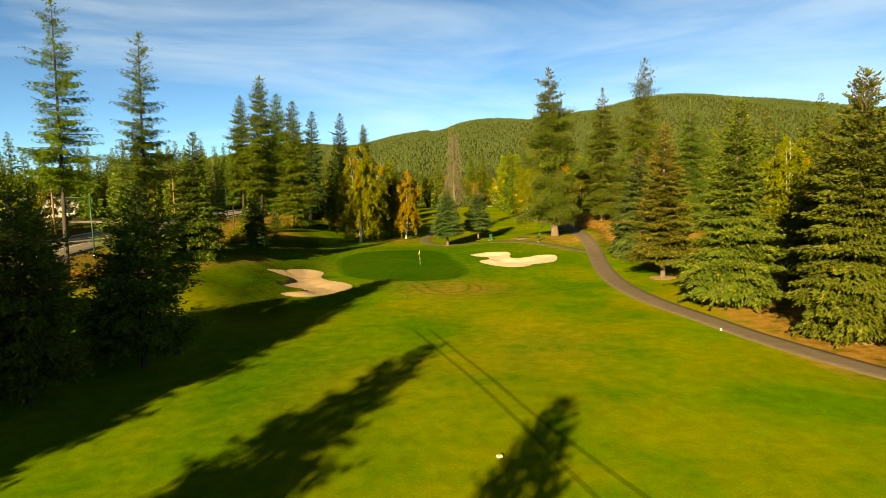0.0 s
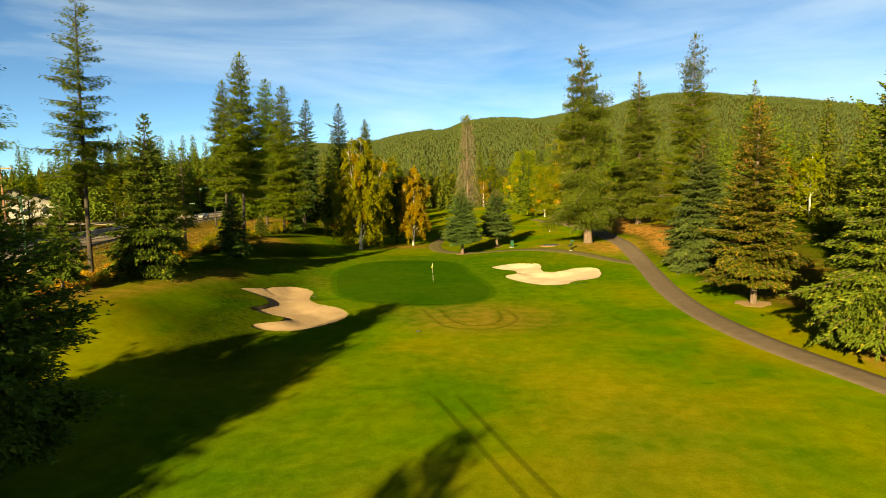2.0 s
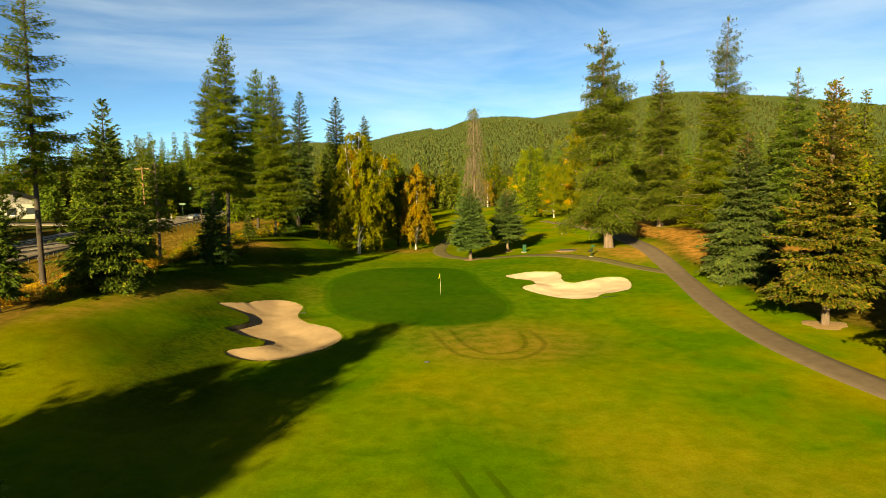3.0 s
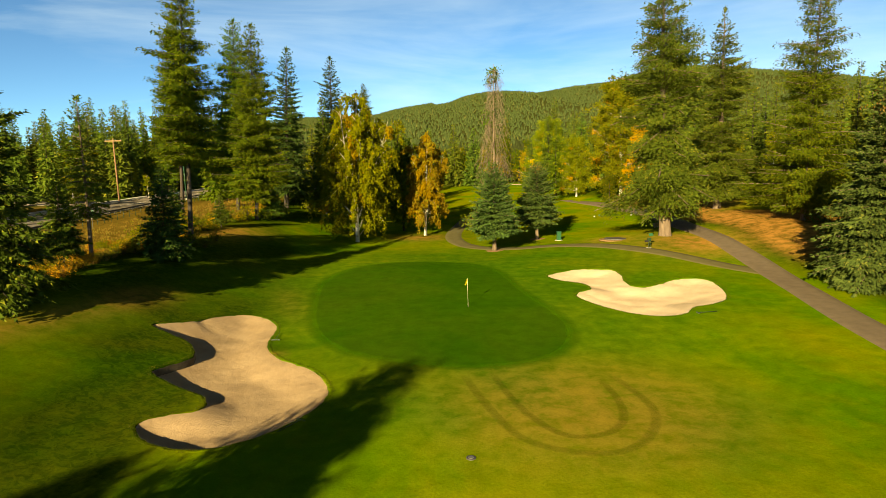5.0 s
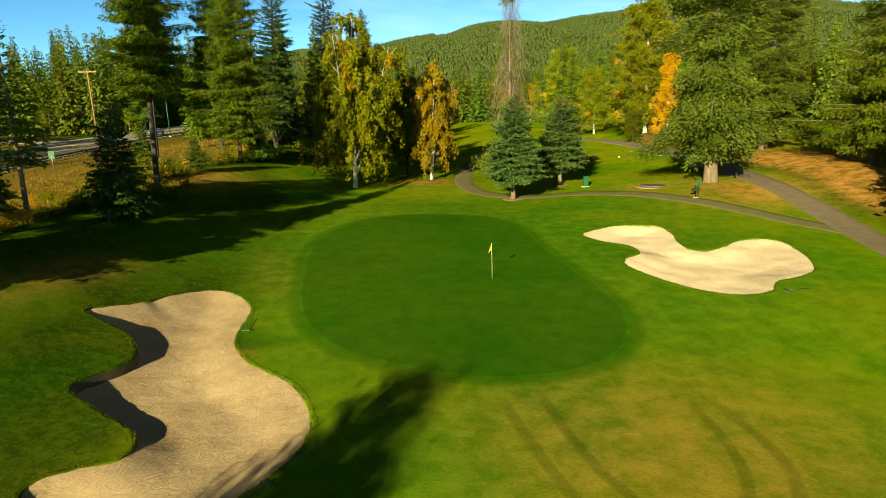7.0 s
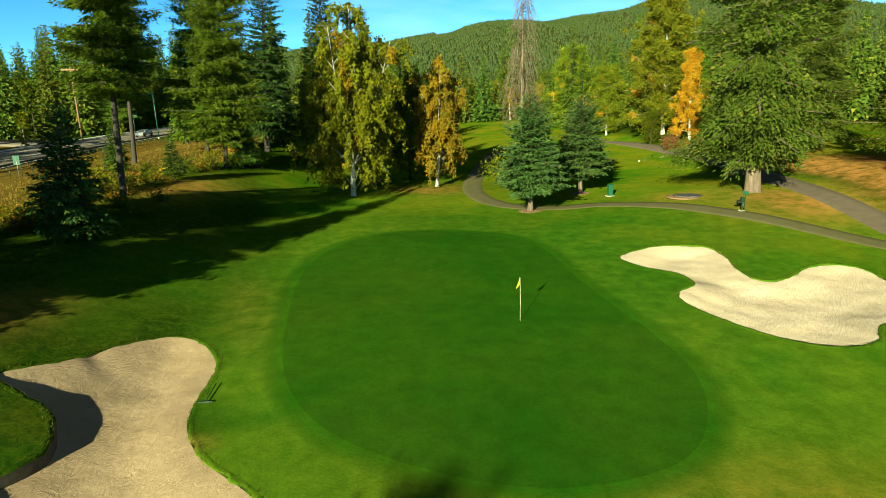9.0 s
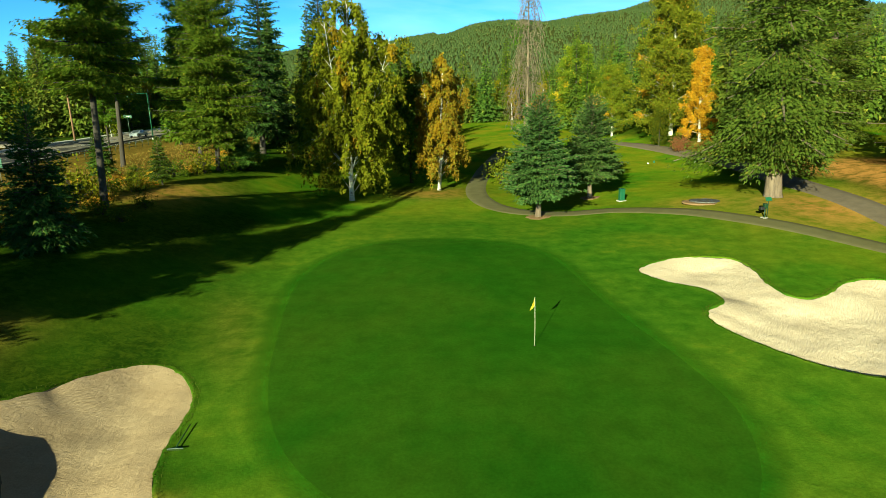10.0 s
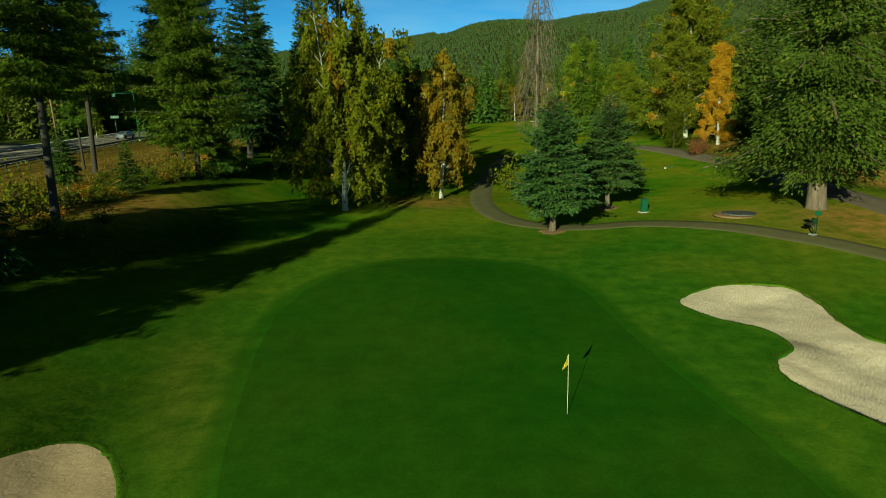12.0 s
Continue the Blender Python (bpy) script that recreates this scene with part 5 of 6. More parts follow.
def scatter(count, x0, x1, y0, y1, gap, size, leafy=0.15, ok=lambda x, y: True, far=False):
    done = 0
    for _ in range(count * 12):
        if done >= count:
            break
        x, y = rng.uniform(x0, x1), rng.uniform(y0, y1)
        if not ok(x, y) or any((x - a) ** 2 + (y - b) ** 2 < gap * gap for a, b in taken):
            continue
        taken.append((x, y))
        done += 1
        protos = far_leafy if rng.uniform() < leafy else (thin_protos if far else far_protos)
        w = [0.45, 0.4, 0.15] if protos is far_leafy else [0.32, 0.3, 0.22, 0.16]
        p = protos[rng.choice(len(protos), p=w)]
        m = at_land(x, y, rng.uniform(0, 360), rng.uniform(*size), rng.uniform(-1, 1), 0.1, rng.uniform(0.9, 1.15))
        if far:
            joined.append((p, m))
        else:
            copy_thing(p, m)


def join_far(name, label):
    """The farthest trees, past picking apart, in one mesh."""
    vs, loops, starts, mats, index, nv, nl = [], [], [], [], [], 0, 0
    for p, m in joined:
        m = np.array(m)
        for ch in p.children:
            me = ch.data
            v = np.empty(len(me.vertices) * 3, np.float32)
            me.vertices.foreach_get("co", v)
            l = np.empty(len(me.loops), np.int32)
            me.loops.foreach_get("vertex_index", l)
            s = np.empty(len(me.polygons), np.int32)
            me.polygons.foreach_get("loop_start", s)
            vs.append(v.reshape(-1, 3) @ m[:3, :3].T + m[:3, 3])
            loops.append(l + nv)
            starts.append(s + nl)
            if me.materials[0] not in mats:
                mats.append(me.materials[0])
            index.append(np.full(len(s), mats.index(me.materials[0]), np.int32))
            nv, nl = nv + len(me.vertices), nl + len(l)
    me = bpy.data.meshes.new(name)
    me.vertices.add(nv)
    me.vertices.foreach_set("co", np.concatenate(vs).astype(np.float32).ravel())
    me.loops.add(nl)
    me.loops.foreach_set("vertex_index", np.concatenate(loops))
    starts = np.concatenate(starts)
    me.polygons.add(len(starts))
    me.polygons.foreach_set("loop_start", starts)
    me.polygons.foreach_set("material_index", np.concatenate(index))
    for mt in mats:
        me.materials.append(mt)
    me.update()
    tagged(new(name, me), label, "forest", kind="stuff")


scatter(78, -104, -87, 60, 330, 3.4, (0.85, 1.25), 0.34, lambda x, y: not (118 < y < 200))
scatter(96, -180, -104, 60, 330, 4.4, (0.95, 1.35), 0.32, lambda x, y: not (-170 < x < -90 and 150 < y < 248))
scatter(44, -124, -87, 206, 300, 3.6, (0.8, 1.15), 0.3)
scatter(56, -240, -104, 252, 400, 5.0, (1.0, 1.4), 0.3, far=True)
scatter(14, -100, -58, -70, -12, 5.0, (0.8, 1.1), 0.1, far=True)
scatter(16, -120, 120, -150, -95, 6.0, (0.9, 1.2), 0.1, far=True)
scatter(46, -58, -14, 158, 300, 5.0, (0.65, 1.0), 0.2, lambda x, y: x < -14 - (y - 158) * 0.02 and x > -57 + max(0, (y - 230) * 0.3))
scatter(46, 40, 100, 25, 165, 5.5, (0.75, 1.05), 0.06, lambda x, y: x > (50 if y < 112 else 40) + 5 * math.sin(y / 9) and open_glade(x, y))
scatter(44, 34, 110, 165, 300, 5.5, (0.75, 1.05), 0.15, lambda x, y: not (x < 40 and y < 180) and open_glade(x, y))
scatter(40, 44, 98, 120, 255, 4.2, (0.85, 1.15), 0.4, open_glade)
scatter(26, 21, 46, 196, 262, 4.0, (0.6, 0.95), 0.2)
scatter(34, -16, 52, 262, 300, 3.6, (0.85, 1.25), 0.75)
scatter(60, -60, 60, 266, 340, 5.0, (0.6, 0.95), 0.35, far=True)
join_far("distant_wood", "mixed evergreen and autumn wood beyond the road and course")


# far woods and the mountain's cover: past counting
def wood_cover(name, label, count, region, size, seed, mat):
    rng = np.random.default_rng(seed)
    x0, x1, y0, y1 = region
    y = y0 + (y1 - y0) * rng.uniform(0, 1, count) ** 0.8
    x = rng.uniform(-1, 1, count)
    x = (x0 + x1) / 2 + x * (x1 - x0) / 2 * (0.35 + 0.65 * y / y1)
    z = land(x, y)
    H = rng.uniform(*size, count) * (1 + 0.25 * rng.normal(0, 0.5, count).clip(-1, 1))
    R = H * rng.uniform(0.24, 0.36, count)
    sets = []
    turn = rng.uniform(0, math.tau, count)
    top = np.stack([x, y, z + H], 1)
    for k in range(5):
        ring = [np.stack([x + R * np.cos(turn + a), y + R * np.sin(turn + a), z + H * 0.06], 1) for a in (k * math.tau / 5, (k + 1) * math.tau / 5)]
        sets.append(np.stack([ring[0], ring[1], top], 1))
    v = np.stack(sets, 1).reshape(-1, 15, 3)
    # the five sides of a tree share its apex, so that each tree is one island
    pts = np.concatenate([v[:, [0, 3, 6, 9, 12]], top[:, None]], 1).reshape(-1, 3)
    base = (np.arange(count) * 6)[:, None]
    faces = np.concatenate([np.concatenate([base + k, base + (k + 1) % 5, base + 5], 1) for k in range(5)])
    me = bpy.data.meshes.new(name)
    me.vertices.add(len(pts))
    me.vertices.foreach_set("co", pts.astype(np.float32).ravel())
    me.loops.add(faces.size)
    me.loops.foreach_set("vertex_index", faces.astype(np.int32).ravel())
    me.polygons.add(len(faces))
    me.polygons.foreach_set("loop_start", np.arange(0, faces.size, 3, dtype=np.int32))
    me.materials.append(mat)
    me.update()
    tagged(new(name, me), label, "forest", kind="stuff")


wood_cover("far_wood", "dense conifer wood at the foot of the mountain", 4200, (-420, 420, 335, 640), (8, 14), 81, M_HILL)
wood_cover("mountain_forest", "evergreen forest covering the mountain", 56000, (-900, 1900, 560, 1950), (3.8, 7.0), 82, M_HILL)
wood_cover("side_wood", "conifer wood beyond the side street", 1500, (-700, -250, 120, 620), (14, 22), 83, M_HILL)

# ---- the flag ----
M_POLE = plain("pole_paint", (0.72, 0.68, 0.45), (0.8, 0.76, 0.55), 8.0, 0.4)
M_FLAG = plain("yellow_cloth", (0.75, 0.6, 0.02), (0.85, 0.7, 0.04), 8.0, 0.8)
M_BLACK = plain("black_plastic", (0.015, 0.015, 0.015), (0.03, 0.03, 0.03), 8.0, 0.5)
flag = thing("golf_flag", pose(-3.4, 89.55, float(wavy(-3.4, 89.55)) + 0.03), "thin pole with a limp yellow flag on the green", "flag")
part("pole", tube(bmesh.new(), [(0, 0, -0.1), (0, 0, 1.0), (-0.02, 0, 2.22)], [0.011, 0.011, 0.008], 8), M_POLE, flag)
bm = bmesh.new()
rows_ = []
for i in range(9):
    u = i / 8
    rows_.append([bm.verts.new((-0.02 - 0.10 * u - 0.10 * w * u, 0.05 * math.sin(6 * u + 3 * w) * u, 2.2 - 0.36 * w - 0.26 * u)) for w in (0, 0.33, 0.66, 1)])
for a, b in zip(rows_, rows_[1:]):
    for k in range(3):
        bm.faces.new((a[k], a[k + 1], b[k + 1], b[k]))
bmesh.ops.solidify(bm, geom=bm.faces[:], thickness=0.006)
part("cloth", bm, M_FLAG, flag, "limp yellow cloth")
part("cup_rim", tube(bmesh.new(), [(0, 0, -0.08), (0, 0, 0.006)], [0.054, 0.054], 16), M_BLACK, flag, "dark hole round the pole's foot")


# ---- small things of the course ----
M_WHITE = plain("white_paint", (0.7, 0.69, 0.64), (0.82, 0.8, 0.76), 8.0, 0.6)
M_YELLOWPAINT = plain("yellow_paint", (0.6, 0.42, 0.03), (0.72, 0.52, 0.05), 8.0, 0.6)
M_GREENPAINT = plain("green_enamel", (0.016, 0.085, 0.04), (0.026, 0.115, 0.055), 6.0, 0.45)
M_DARKGREEN = plain("dark_green_paint", (0.008, 0.03, 0.012), (0.014, 0.045, 0.018), 6.0, 0.45)
M_STEEL = plain("galvanised_steel", (0.2, 0.2, 0.195), (0.3, 0.3, 0.29), 6.0, 0.5, 0.6)
M_RAIL = plain("dark_weathered_steel", (0.035, 0.034, 0.032), (0.07, 0.066, 0.06), 4.0, 0.8, 0.0)
M_SLATE = plain("dark_slate", (0.035, 0.035, 0.037), (0.085, 0.08, 0.076), 2.5, 0.6, 0.0, 0.5, 0.03)
M_CHIPS = plain("pale_wood_chips", (0.24, 0.15, 0.06), (0.42, 0.28, 0.13), 5.0, 0.95, 0.0, 0.8, 0.04)
M_EARTH = plain("bare_brown_earth", (0.20, 0.125, 0.06), (0.30, 0.19, 0.10), 4.0, 0.95, 0.0, 0.6, 0.03, 0.1)
M_POST = plain("brown_weathered_post", (0.20, 0.11, 0.06), (0.32, 0.18, 0.10), 3.0, 0.9)
M_SIDING = plain("pale_siding", (0.33, 0.33, 0.29), (0.42, 0.42, 0.37), 1.0, 0.8)
M_ROOF = plain("dark_shingles", (0.06, 0.06, 0.062), (0.12, 0.115, 0.11), 2.0, 0.9)
M_GLASS = plain("window_glass", (0.03, 0.04, 0.05), (0.05, 0.06, 0.07), 1.0, 0.08, 0.0, 0.0)
M_CARPAINT = plain("silver_car_paint", (0.42, 0.46, 0.52), (0.48, 0.52, 0.57), 1.0, 0.25, 0.5, 0.0)
M_RUBBER = plain("tyre_rubber", (0.015, 0.015, 0.015), (0.03, 0.03, 0.03), 6.0, 0.9)


def spot(x, y, turn=0.0, dz=0.0):
    return pose(x, y, float(wavy(x, y)) + dz, 0, 0, turn)


def turned(bm, m):
    bmesh.ops.transform(bm, matrix=m, verts=bm.verts[:])
    return bm


# yardage marker and the white block beside the path
mk = thing("yardage_marker", spot(2.25, 26.2, 20), "low white and yellow yardage block in the fairway", "marker")
part("block", box(bmesh.new(), -0.13, 0.13, -0.08, 0.08, -0.03, 0.1, 0.02), M_WHITE, mk)
part("cap", box(bmesh.new(), -0.1, 0.1, -0.06, 0.06, 0.102, 0.115, 0.005), M_YELLOWPAINT, mk, "yellow painted cap")
st = thing("distance_post", spot(21.9, 48.1, 35), "short white post beside the cart path", "marker")
part("post", box(bmesh.new(), -0.07, 0.07, -0.07, 0.07, -0.05, 0.17, 0.015), M_WHITE, st)
# round sprinkler lid
lid = thing("sprinkler_lid", spot(-4.2, 66.2), "round grey sprinkler lid set in worn grass", "sprinkler")
part("ring", tube(bmesh.new(), [(0, 0, -0.05), (0, 0, 0.02), (0, 0, 0.03)], [0.19, 0.19, 0.16], 20), M_SLATE, lid)
part("cover", tube(bmesh.new(), [(0, 0, 0.0), (0, 0, 0.04)], [0.12, 0.11], 16), M_STEEL, lid)
# slate plaque lying in a bare ring
pl = thing("stone_plaque", spot(15.5, 118.2, -8), "irregular dark slate slab lying in a bare patch", "plaque")
bm = bmesh.new()
ring_ = [(1.35 * math.cos(a) * (1 + 0.06 * math.sin(3 * a)), 0.78 * math.sin(a) * (1 + 0.08 * math.cos(2 * a + 1))) for a in np.linspace(0, math.tau, 18, endpoint=False)]
low = [bm.verts.new((x, y, -0.1)) for x, y in ring_]
top_ = [bm.verts.new((x * 0.93, y * 0.93, 0.16 + 0.05 * y + 0.02 * math.sin(4 * x))) for x, y in ring_]
bm.faces.new(top_)
for i in range(18):
    bm.faces.new((low[i], low[(i + 1) % 18], top_[(i + 1) % 18], top_[i]))
part("slab", bm, M_SLATE, pl)
part("gravel_border", tube(bmesh.new(), [(0, 0, -0.1), (0, 0, 0.02), (0, 0, 0.045)], [1.0, 1.0, 0.9], 28), M_EARTH, pl, "bare soil border").scale = (1.95, 1.3, 1)
# green cabinet and ball washers
cab = thing("utility_cabinet", spot(9.6, 123.2, 12), "small green metal utility cabinet on a pad", "cabinet")
part("pad", box(bmesh.new(), -0.4, 0.4, -0.32, 0.32, -0.1, 0.06, 0.02), M_KERB, cab)
part("body", box(bmesh.new(), -0.25, 0.25, -0.2, 0.2, 0.06, 1.12, 0.03), M_GREENPAINT, cab)
part("lid", box(bmesh.new(), -0.27, 0.27, -0.22, 0.22, 1.12, 1.18, 0.02), M_GREENPAINT, cab)


def ball_washer(x, y, turn, sign):
    w = thing("ball_washer", spot(x, y, turn), "dark green ball washer on a post" + (" with a green sign board" if sign else ""), "ball washer", "ball washers")
    part("post", tube(bmesh.new(), [(0, 0, -0.2), (0, 0, 0.8)], [0.05, 0.05], 8), M_DARKGREEN, w)
    part("washer", box(bmesh.new(), -0.16, 0.16, -0.14, 0.14, 0.72, 1.12, 0.05), M_DARKGREEN, w)
    part("tray", box(bmesh.new(), -0.45, -0.1, -0.16, 0.16, 0.66, 0.86, 0.03), M_BLACK, w)
    if sign:
        s = part("sign_post", tube(bmesh.new(), [(0.22, 0, -0.2), (0.22, 0, 1.45)], [0.03, 0.03], 8), M_DARKGREEN, w)
        part("sign_board", turned(box(bmesh.new(), -0.25, 0.25, -0.02, 0.02, -0.15, 0.15, 0.01), pose(0.22, 0, 1.45, -35, 0, 0)), M_GREENPAINT, s, "green sign board")
    part("footing", tube(bmesh.new(), [(0, 0, -0.1), (0, 0, 0.03)], [0.3, 0.28], 12), M_KERB, w)
    return w


ball_washer(17.3, 111.4, 10, True)
ball_washer(26.2, 147.4, 30, False)
bn = thing("litter_bin", spot(26.8, 147.0, 0), "black round litter bin beside the path", "bin")
part("body", tube(bmesh.new(), [(0, 0, -0.03), (0, 0, 0.1), (0, 0, 0.8)], [0.25, 0.27, 0.3], 14), M_BLACK, bn)
part("lid", tube(bmesh.new(), [(0, 0, 0.8), (0, 0, 0.86), (0, 0, 0.93)], [0.32, 0.32, 0.18], 14), M_BLACK, bn)
for x, y, mat, lab in ((20.6, 150.0, M_WHITE, "white tee marker"), (16.4, 148.6, M_WHITE, "white tee marker"), (21.6, 150.6, M_GREENPAINT, "green tee box marker")):
    tm = thing("tee_marker", spot(x, y), lab + " on the mown tee", "tee marker", "tee markers")
    part("block", box(bmesh.new(), -0.11, 0.11, -0.09, 0.09, -0.03, 0.3 if mat is M_GREENPAINT else 0.12, 0.03), mat, tm)
cl = thing("wood_offcut", spot(25.0, 131.0, 20), "pale sawn log offcut beside the path", "log")
part("log", turned(tube(bmesh.new(), [(-0.6, 0, 0), (0.6, 0, 0)], [0.35, 0.33], 12), pose(0, 0, 0.3)), M_CHIPS, cl)


def rake(x, y, turn, label):
    r = thing("bunker_rake", spot(x, y, turn, 0.05), label, "rake", "bunker rakes")
    part("handle", tube(bmesh.new(), [(0, 0, 0.03), (0, 1.4, 0.06)], [0.02, 0.02], 6), M_DARKGREEN, r)
    hd = part("head", box(bmesh.new(), -0.24, 0.24, -0.025, 0.025, 0.02, 0.05, 0.01), M_DARKGREEN, r)
    for k in range(9):
        part("tooth", tube(bmesh.new(), [(-0.24 + 0.06 * k, 0, 0.04), (-0.24 + 0.06 * k, 0, -0.04)], [0.012, 0.006], 5), M_STEEL, hd)


rake(-15.87, 81.9, 3, "bunker rake with dark handle lying on the grass")
rake(12.6, 86.4, -85, "bunker rake with pale handle lying beside the sand")
rake(-11.5, 69.8, 150, "bunker rake lying on the bunker's edge")

# worn rings of bark and soil round some stems
for x, y, r, lab in ((26.2, 73.2, 1.6, "pale bark ring round the spruce's foot"), (27.1, 57.2, 1.3, "pale bark ring round the spruce's foot"), (30.0, 44.4, 1.5, "pale bark ring round the spruce's foot"),
                     (0.9, 118.2, 1.15, "worn soil ring round the blue spruce"), (7.3, 126.5, 1.0, "worn soil ring round the blue spruce")):
    bm = bmesh.new()
    n_ = 26
    c0 = bm.verts.new((x, y, float(wavy(x, y)) + 0.07))
    prev = [c0] * n_
    for frac, up in ((0.6, 0.05), (0.92, 0.02), (1.05, -0.06)):
        cur = []
        for i in range(n_):
            a = i * math.tau / n_
            rr = r * frac * (1 + 0.12 * math.sin(3 * a + x) + 0.08 * math.sin(7 * a))
            px, py = x + rr * math.cos(a), y + rr * math.sin(a)
            cur.append(bm.verts.new((px, py, float(wavy(px, py)) + up)))
        for i in range(n_):
            f_ = (prev[i], cur[i], cur[(i + 1) % n_]) if prev[0] is c0 else (prev[i], cur[i], cur[(i + 1) % n_], prev[(i + 1) % n_])
            bm.faces.new(f_).smooth = True
        prev = cur
    me = bpy.data.meshes.new("bark_ring")
    bm.to_mesh(me)
    bm.free()
    me.materials.append(M_EARTH if "soil" in lab else M_CHIPS)
    tagged(new("bark_ring", me), lab, "bark ring", kind="structure")


# ---- brush on the bank ----
def shrub(m, label, group, R, H, seed, mat, mats2=None, leaves=540, size=0.2):
    rng = np.random.default_rng(seed)
    root = thing("shrub", m, label, "shrub", group)
    lines = []
    sets = []
    for i in range(18):
        a, s = rng.uniform(0, math.tau), rng.uniform(0.2, 1.0)
        tip = np.array((math.cos(a) * R * s * 0.8, math.sin(a) * R * s * 0.8, H * rng.uniform(0.55, 1.0) * (1 - 0.35 * s * s)))
        lines.append((np.array((0, 0, -0.1)) + rng.normal(0, 0.06, 3), tip * np.array((0.4, 0.4, 0.6)), tip, 0.025))
        k = leaves // 18
        t = rng.uniform(0.35, 1.1, k)[:, None]
        p = tip * t + rng.normal(0, 0.16 * R + 0.05, (k, 3))
        p[:, 2] = np.maximum(p[:, 2], 0.03)
        sets.append(kites(p, rng.normal(0, 1, (k, 3)) + np.array((0, 0, 0.4)), rng.normal(0, 1, (k, 3)), size * rng.uniform(0.6, 1.3, k), size * rng.uniform(0.2, 0.36, k)))
    part("foliage", leaf_mesh("foliage", sets, mat), None, root)
    part("stem", sticks(lines, M_BARKDARK, "stem"), None, root)
    return root


BRUSH = "autumn brush on the bank"
sh = [shrub(at_land(-33.6, 78.5), "low orange yellow autumn shrub in dry grass", BRUSH, 1.5, 1.5, 91, M_BRUSH), shrub(at_land(-35.0, 104.0), "yellow green shrub on the bank", BRUSH, 1.6, 2.0, 92, M_BIRCH),
      shrub(at_land(-34.0, 113.5), "dark green shrub under the larches", BRUSH, 1.5, 1.4, 93, M_LEAF)]
rng = np.random.default_rng(94)
for i in range(100):
    y = 66 + 80 * rng.uniform(0, 1) ** 1.3
    x = -32.3 - 0.02 * (y - 90) - abs(rng.normal(0, 1.7)) + 0.9 * math.sin(y / 4.0)
    if y < 74:
        x -= 4.0
    if y > 112:
        x += 1.5
    w = rng.choice(3, p=[0.5, 0.3, 0.2])
    copy_thing(sh[w], at_land(x, y, rng.uniform(0, 360), rng.uniform(0.45, 0.85), 0, 0.05, rng.uniform(0.6, 0.95)))
for i in range(70):
    y = 76 + 56 * rng.uniform(0, 1)
    x = -35.0 - 4.5 * rng.uniform(0, 1) ** 1.2
    copy_thing(sh[rng.choice(3, p=[0.55, 0.2, 0.25])], at_land(x, y, rng.uniform(0, 360), rng.uniform(0.4, 0.8), 0, 0.05, rng.uniform(0.5, 0.8)))
for x, y, w, s in ((-30.2, 130.0, 2, 1.2), (-28.9, 133.0, 1, 1.0), (-31.5, 126.5, 1, 1.3), (-33.2, 123.5, 2, 1.2), (-33.5, 110.0, 1, 1.1), (-30.6, 106.0, 2, 0.9), (-29.4, 109.6, 2, 0.8), (-35.0, 107.0, 1, 1.1),
                   (-27.5, 148.0, 1, 1.3), (-25.5, 151.0, 0, 1.2), (-29.5, 139.0, 2, 1.2)):
    copy_thing(sh[w], at_land(x, y, 30 * x, s, 0, 0.05))
copy_thing(sh[1], at_land(-34.2, 109.2, 200, 1.5, 0, 0.05))
red = shrub(at_land(27.6, 157.4), "round dusky red shrub above a green one", "", 1.7, 2.6, 95, M_RED, None, 1400, 0.24)
copy_thing(sh[2], at_land(27.8, 158.5, 0, 0.9, 0, 0.05))
copy_thing(sh[1], at_land(-0.6, 139.0, 0, 1.7, 0, 0.05))
copy_thing(sh[1], at_land(-34.3, 109.6, 40, 0.9, 0, 0.05))
copy_thing(sh[2], at_land(-28.9, 105.0, 70, 0.8, 0, 0.05))


def grass_stuff(name, label, spots_, height, seed, mat):
    """Tall dry grass in tufts."""
    rng = np.random.default_rng(seed)
    x, y = spots_
    z = land(x, y)
    n = len(x)
    sets = []
    for k in range(5):
        p = np.stack([x + rng.normal(0, 0.14, n), y + rng.normal(0, 0.14, n), z - 0.03], 1)
        d = rng.normal(0, 0.28, (n, 3)) + np.array((0, 0, 1.0))
        sets.append(kites(p, d, rng.normal(0, 1, (n, 3)), height * rng.uniform(0.5, 1.2, n), height * 0.06))
    tagged(new(name, leaf_mesh(name, sets, mat)), label, "grass", kind="stuff")


rng = np.random.default_rng(96)
yy = rng.uniform(58, 190, 5400)
xx = -33.0 - np.abs(rng.normal(0, 7.5, 5400)) - 0.02 * (yy - 90) - np.where(yy < 74, 3.0, 0.0)
keep = (xx > -58)
grass_stuff("tall_dry_grass", "tall straw yellow dry grass on the bank", (xx[keep], yy[keep]), 0.34, 97, M_STRAW)

# ---- along the road ----
q = spline(ROAD, False, 2.5)
nr = normals_of(q, False)
side_sign = 1.0 if nr[10, 0] > 0 else -1.0
rail = thing("guard_rail", Matrix.Identity(4), "low dark steel guard rail along the road", "guard rail")
line = [(q + nr * side_sign * 7.9)[i] for i in range(len(q)) if 60 < q[i, 1] < 300]
for i, p in enumerate(line):
    z = float(land(*p))
    post = box(bmesh.new(), -0.06, 0.06, -0.06, 0.06, -0.3, 0.72, 0.01)
    part("post", turned(post, pose(p[0], p[1], z)), M_RAIL, rail)
part("beam", tube(bmesh.new(), [(p[0], p[1], float(land(*p)) + 0.6) for p in line], [0.13] * len(line), 6), M_RAIL, rail)
fence = thing("wire_fence", Matrix.Identity(4), "thin wire fence with slim posts on the bank", "fence")
line = [(q + nr * side_sign * 13.5)[i] for i in range(0, len(q)) if 95 < q[i, 1] < 235]
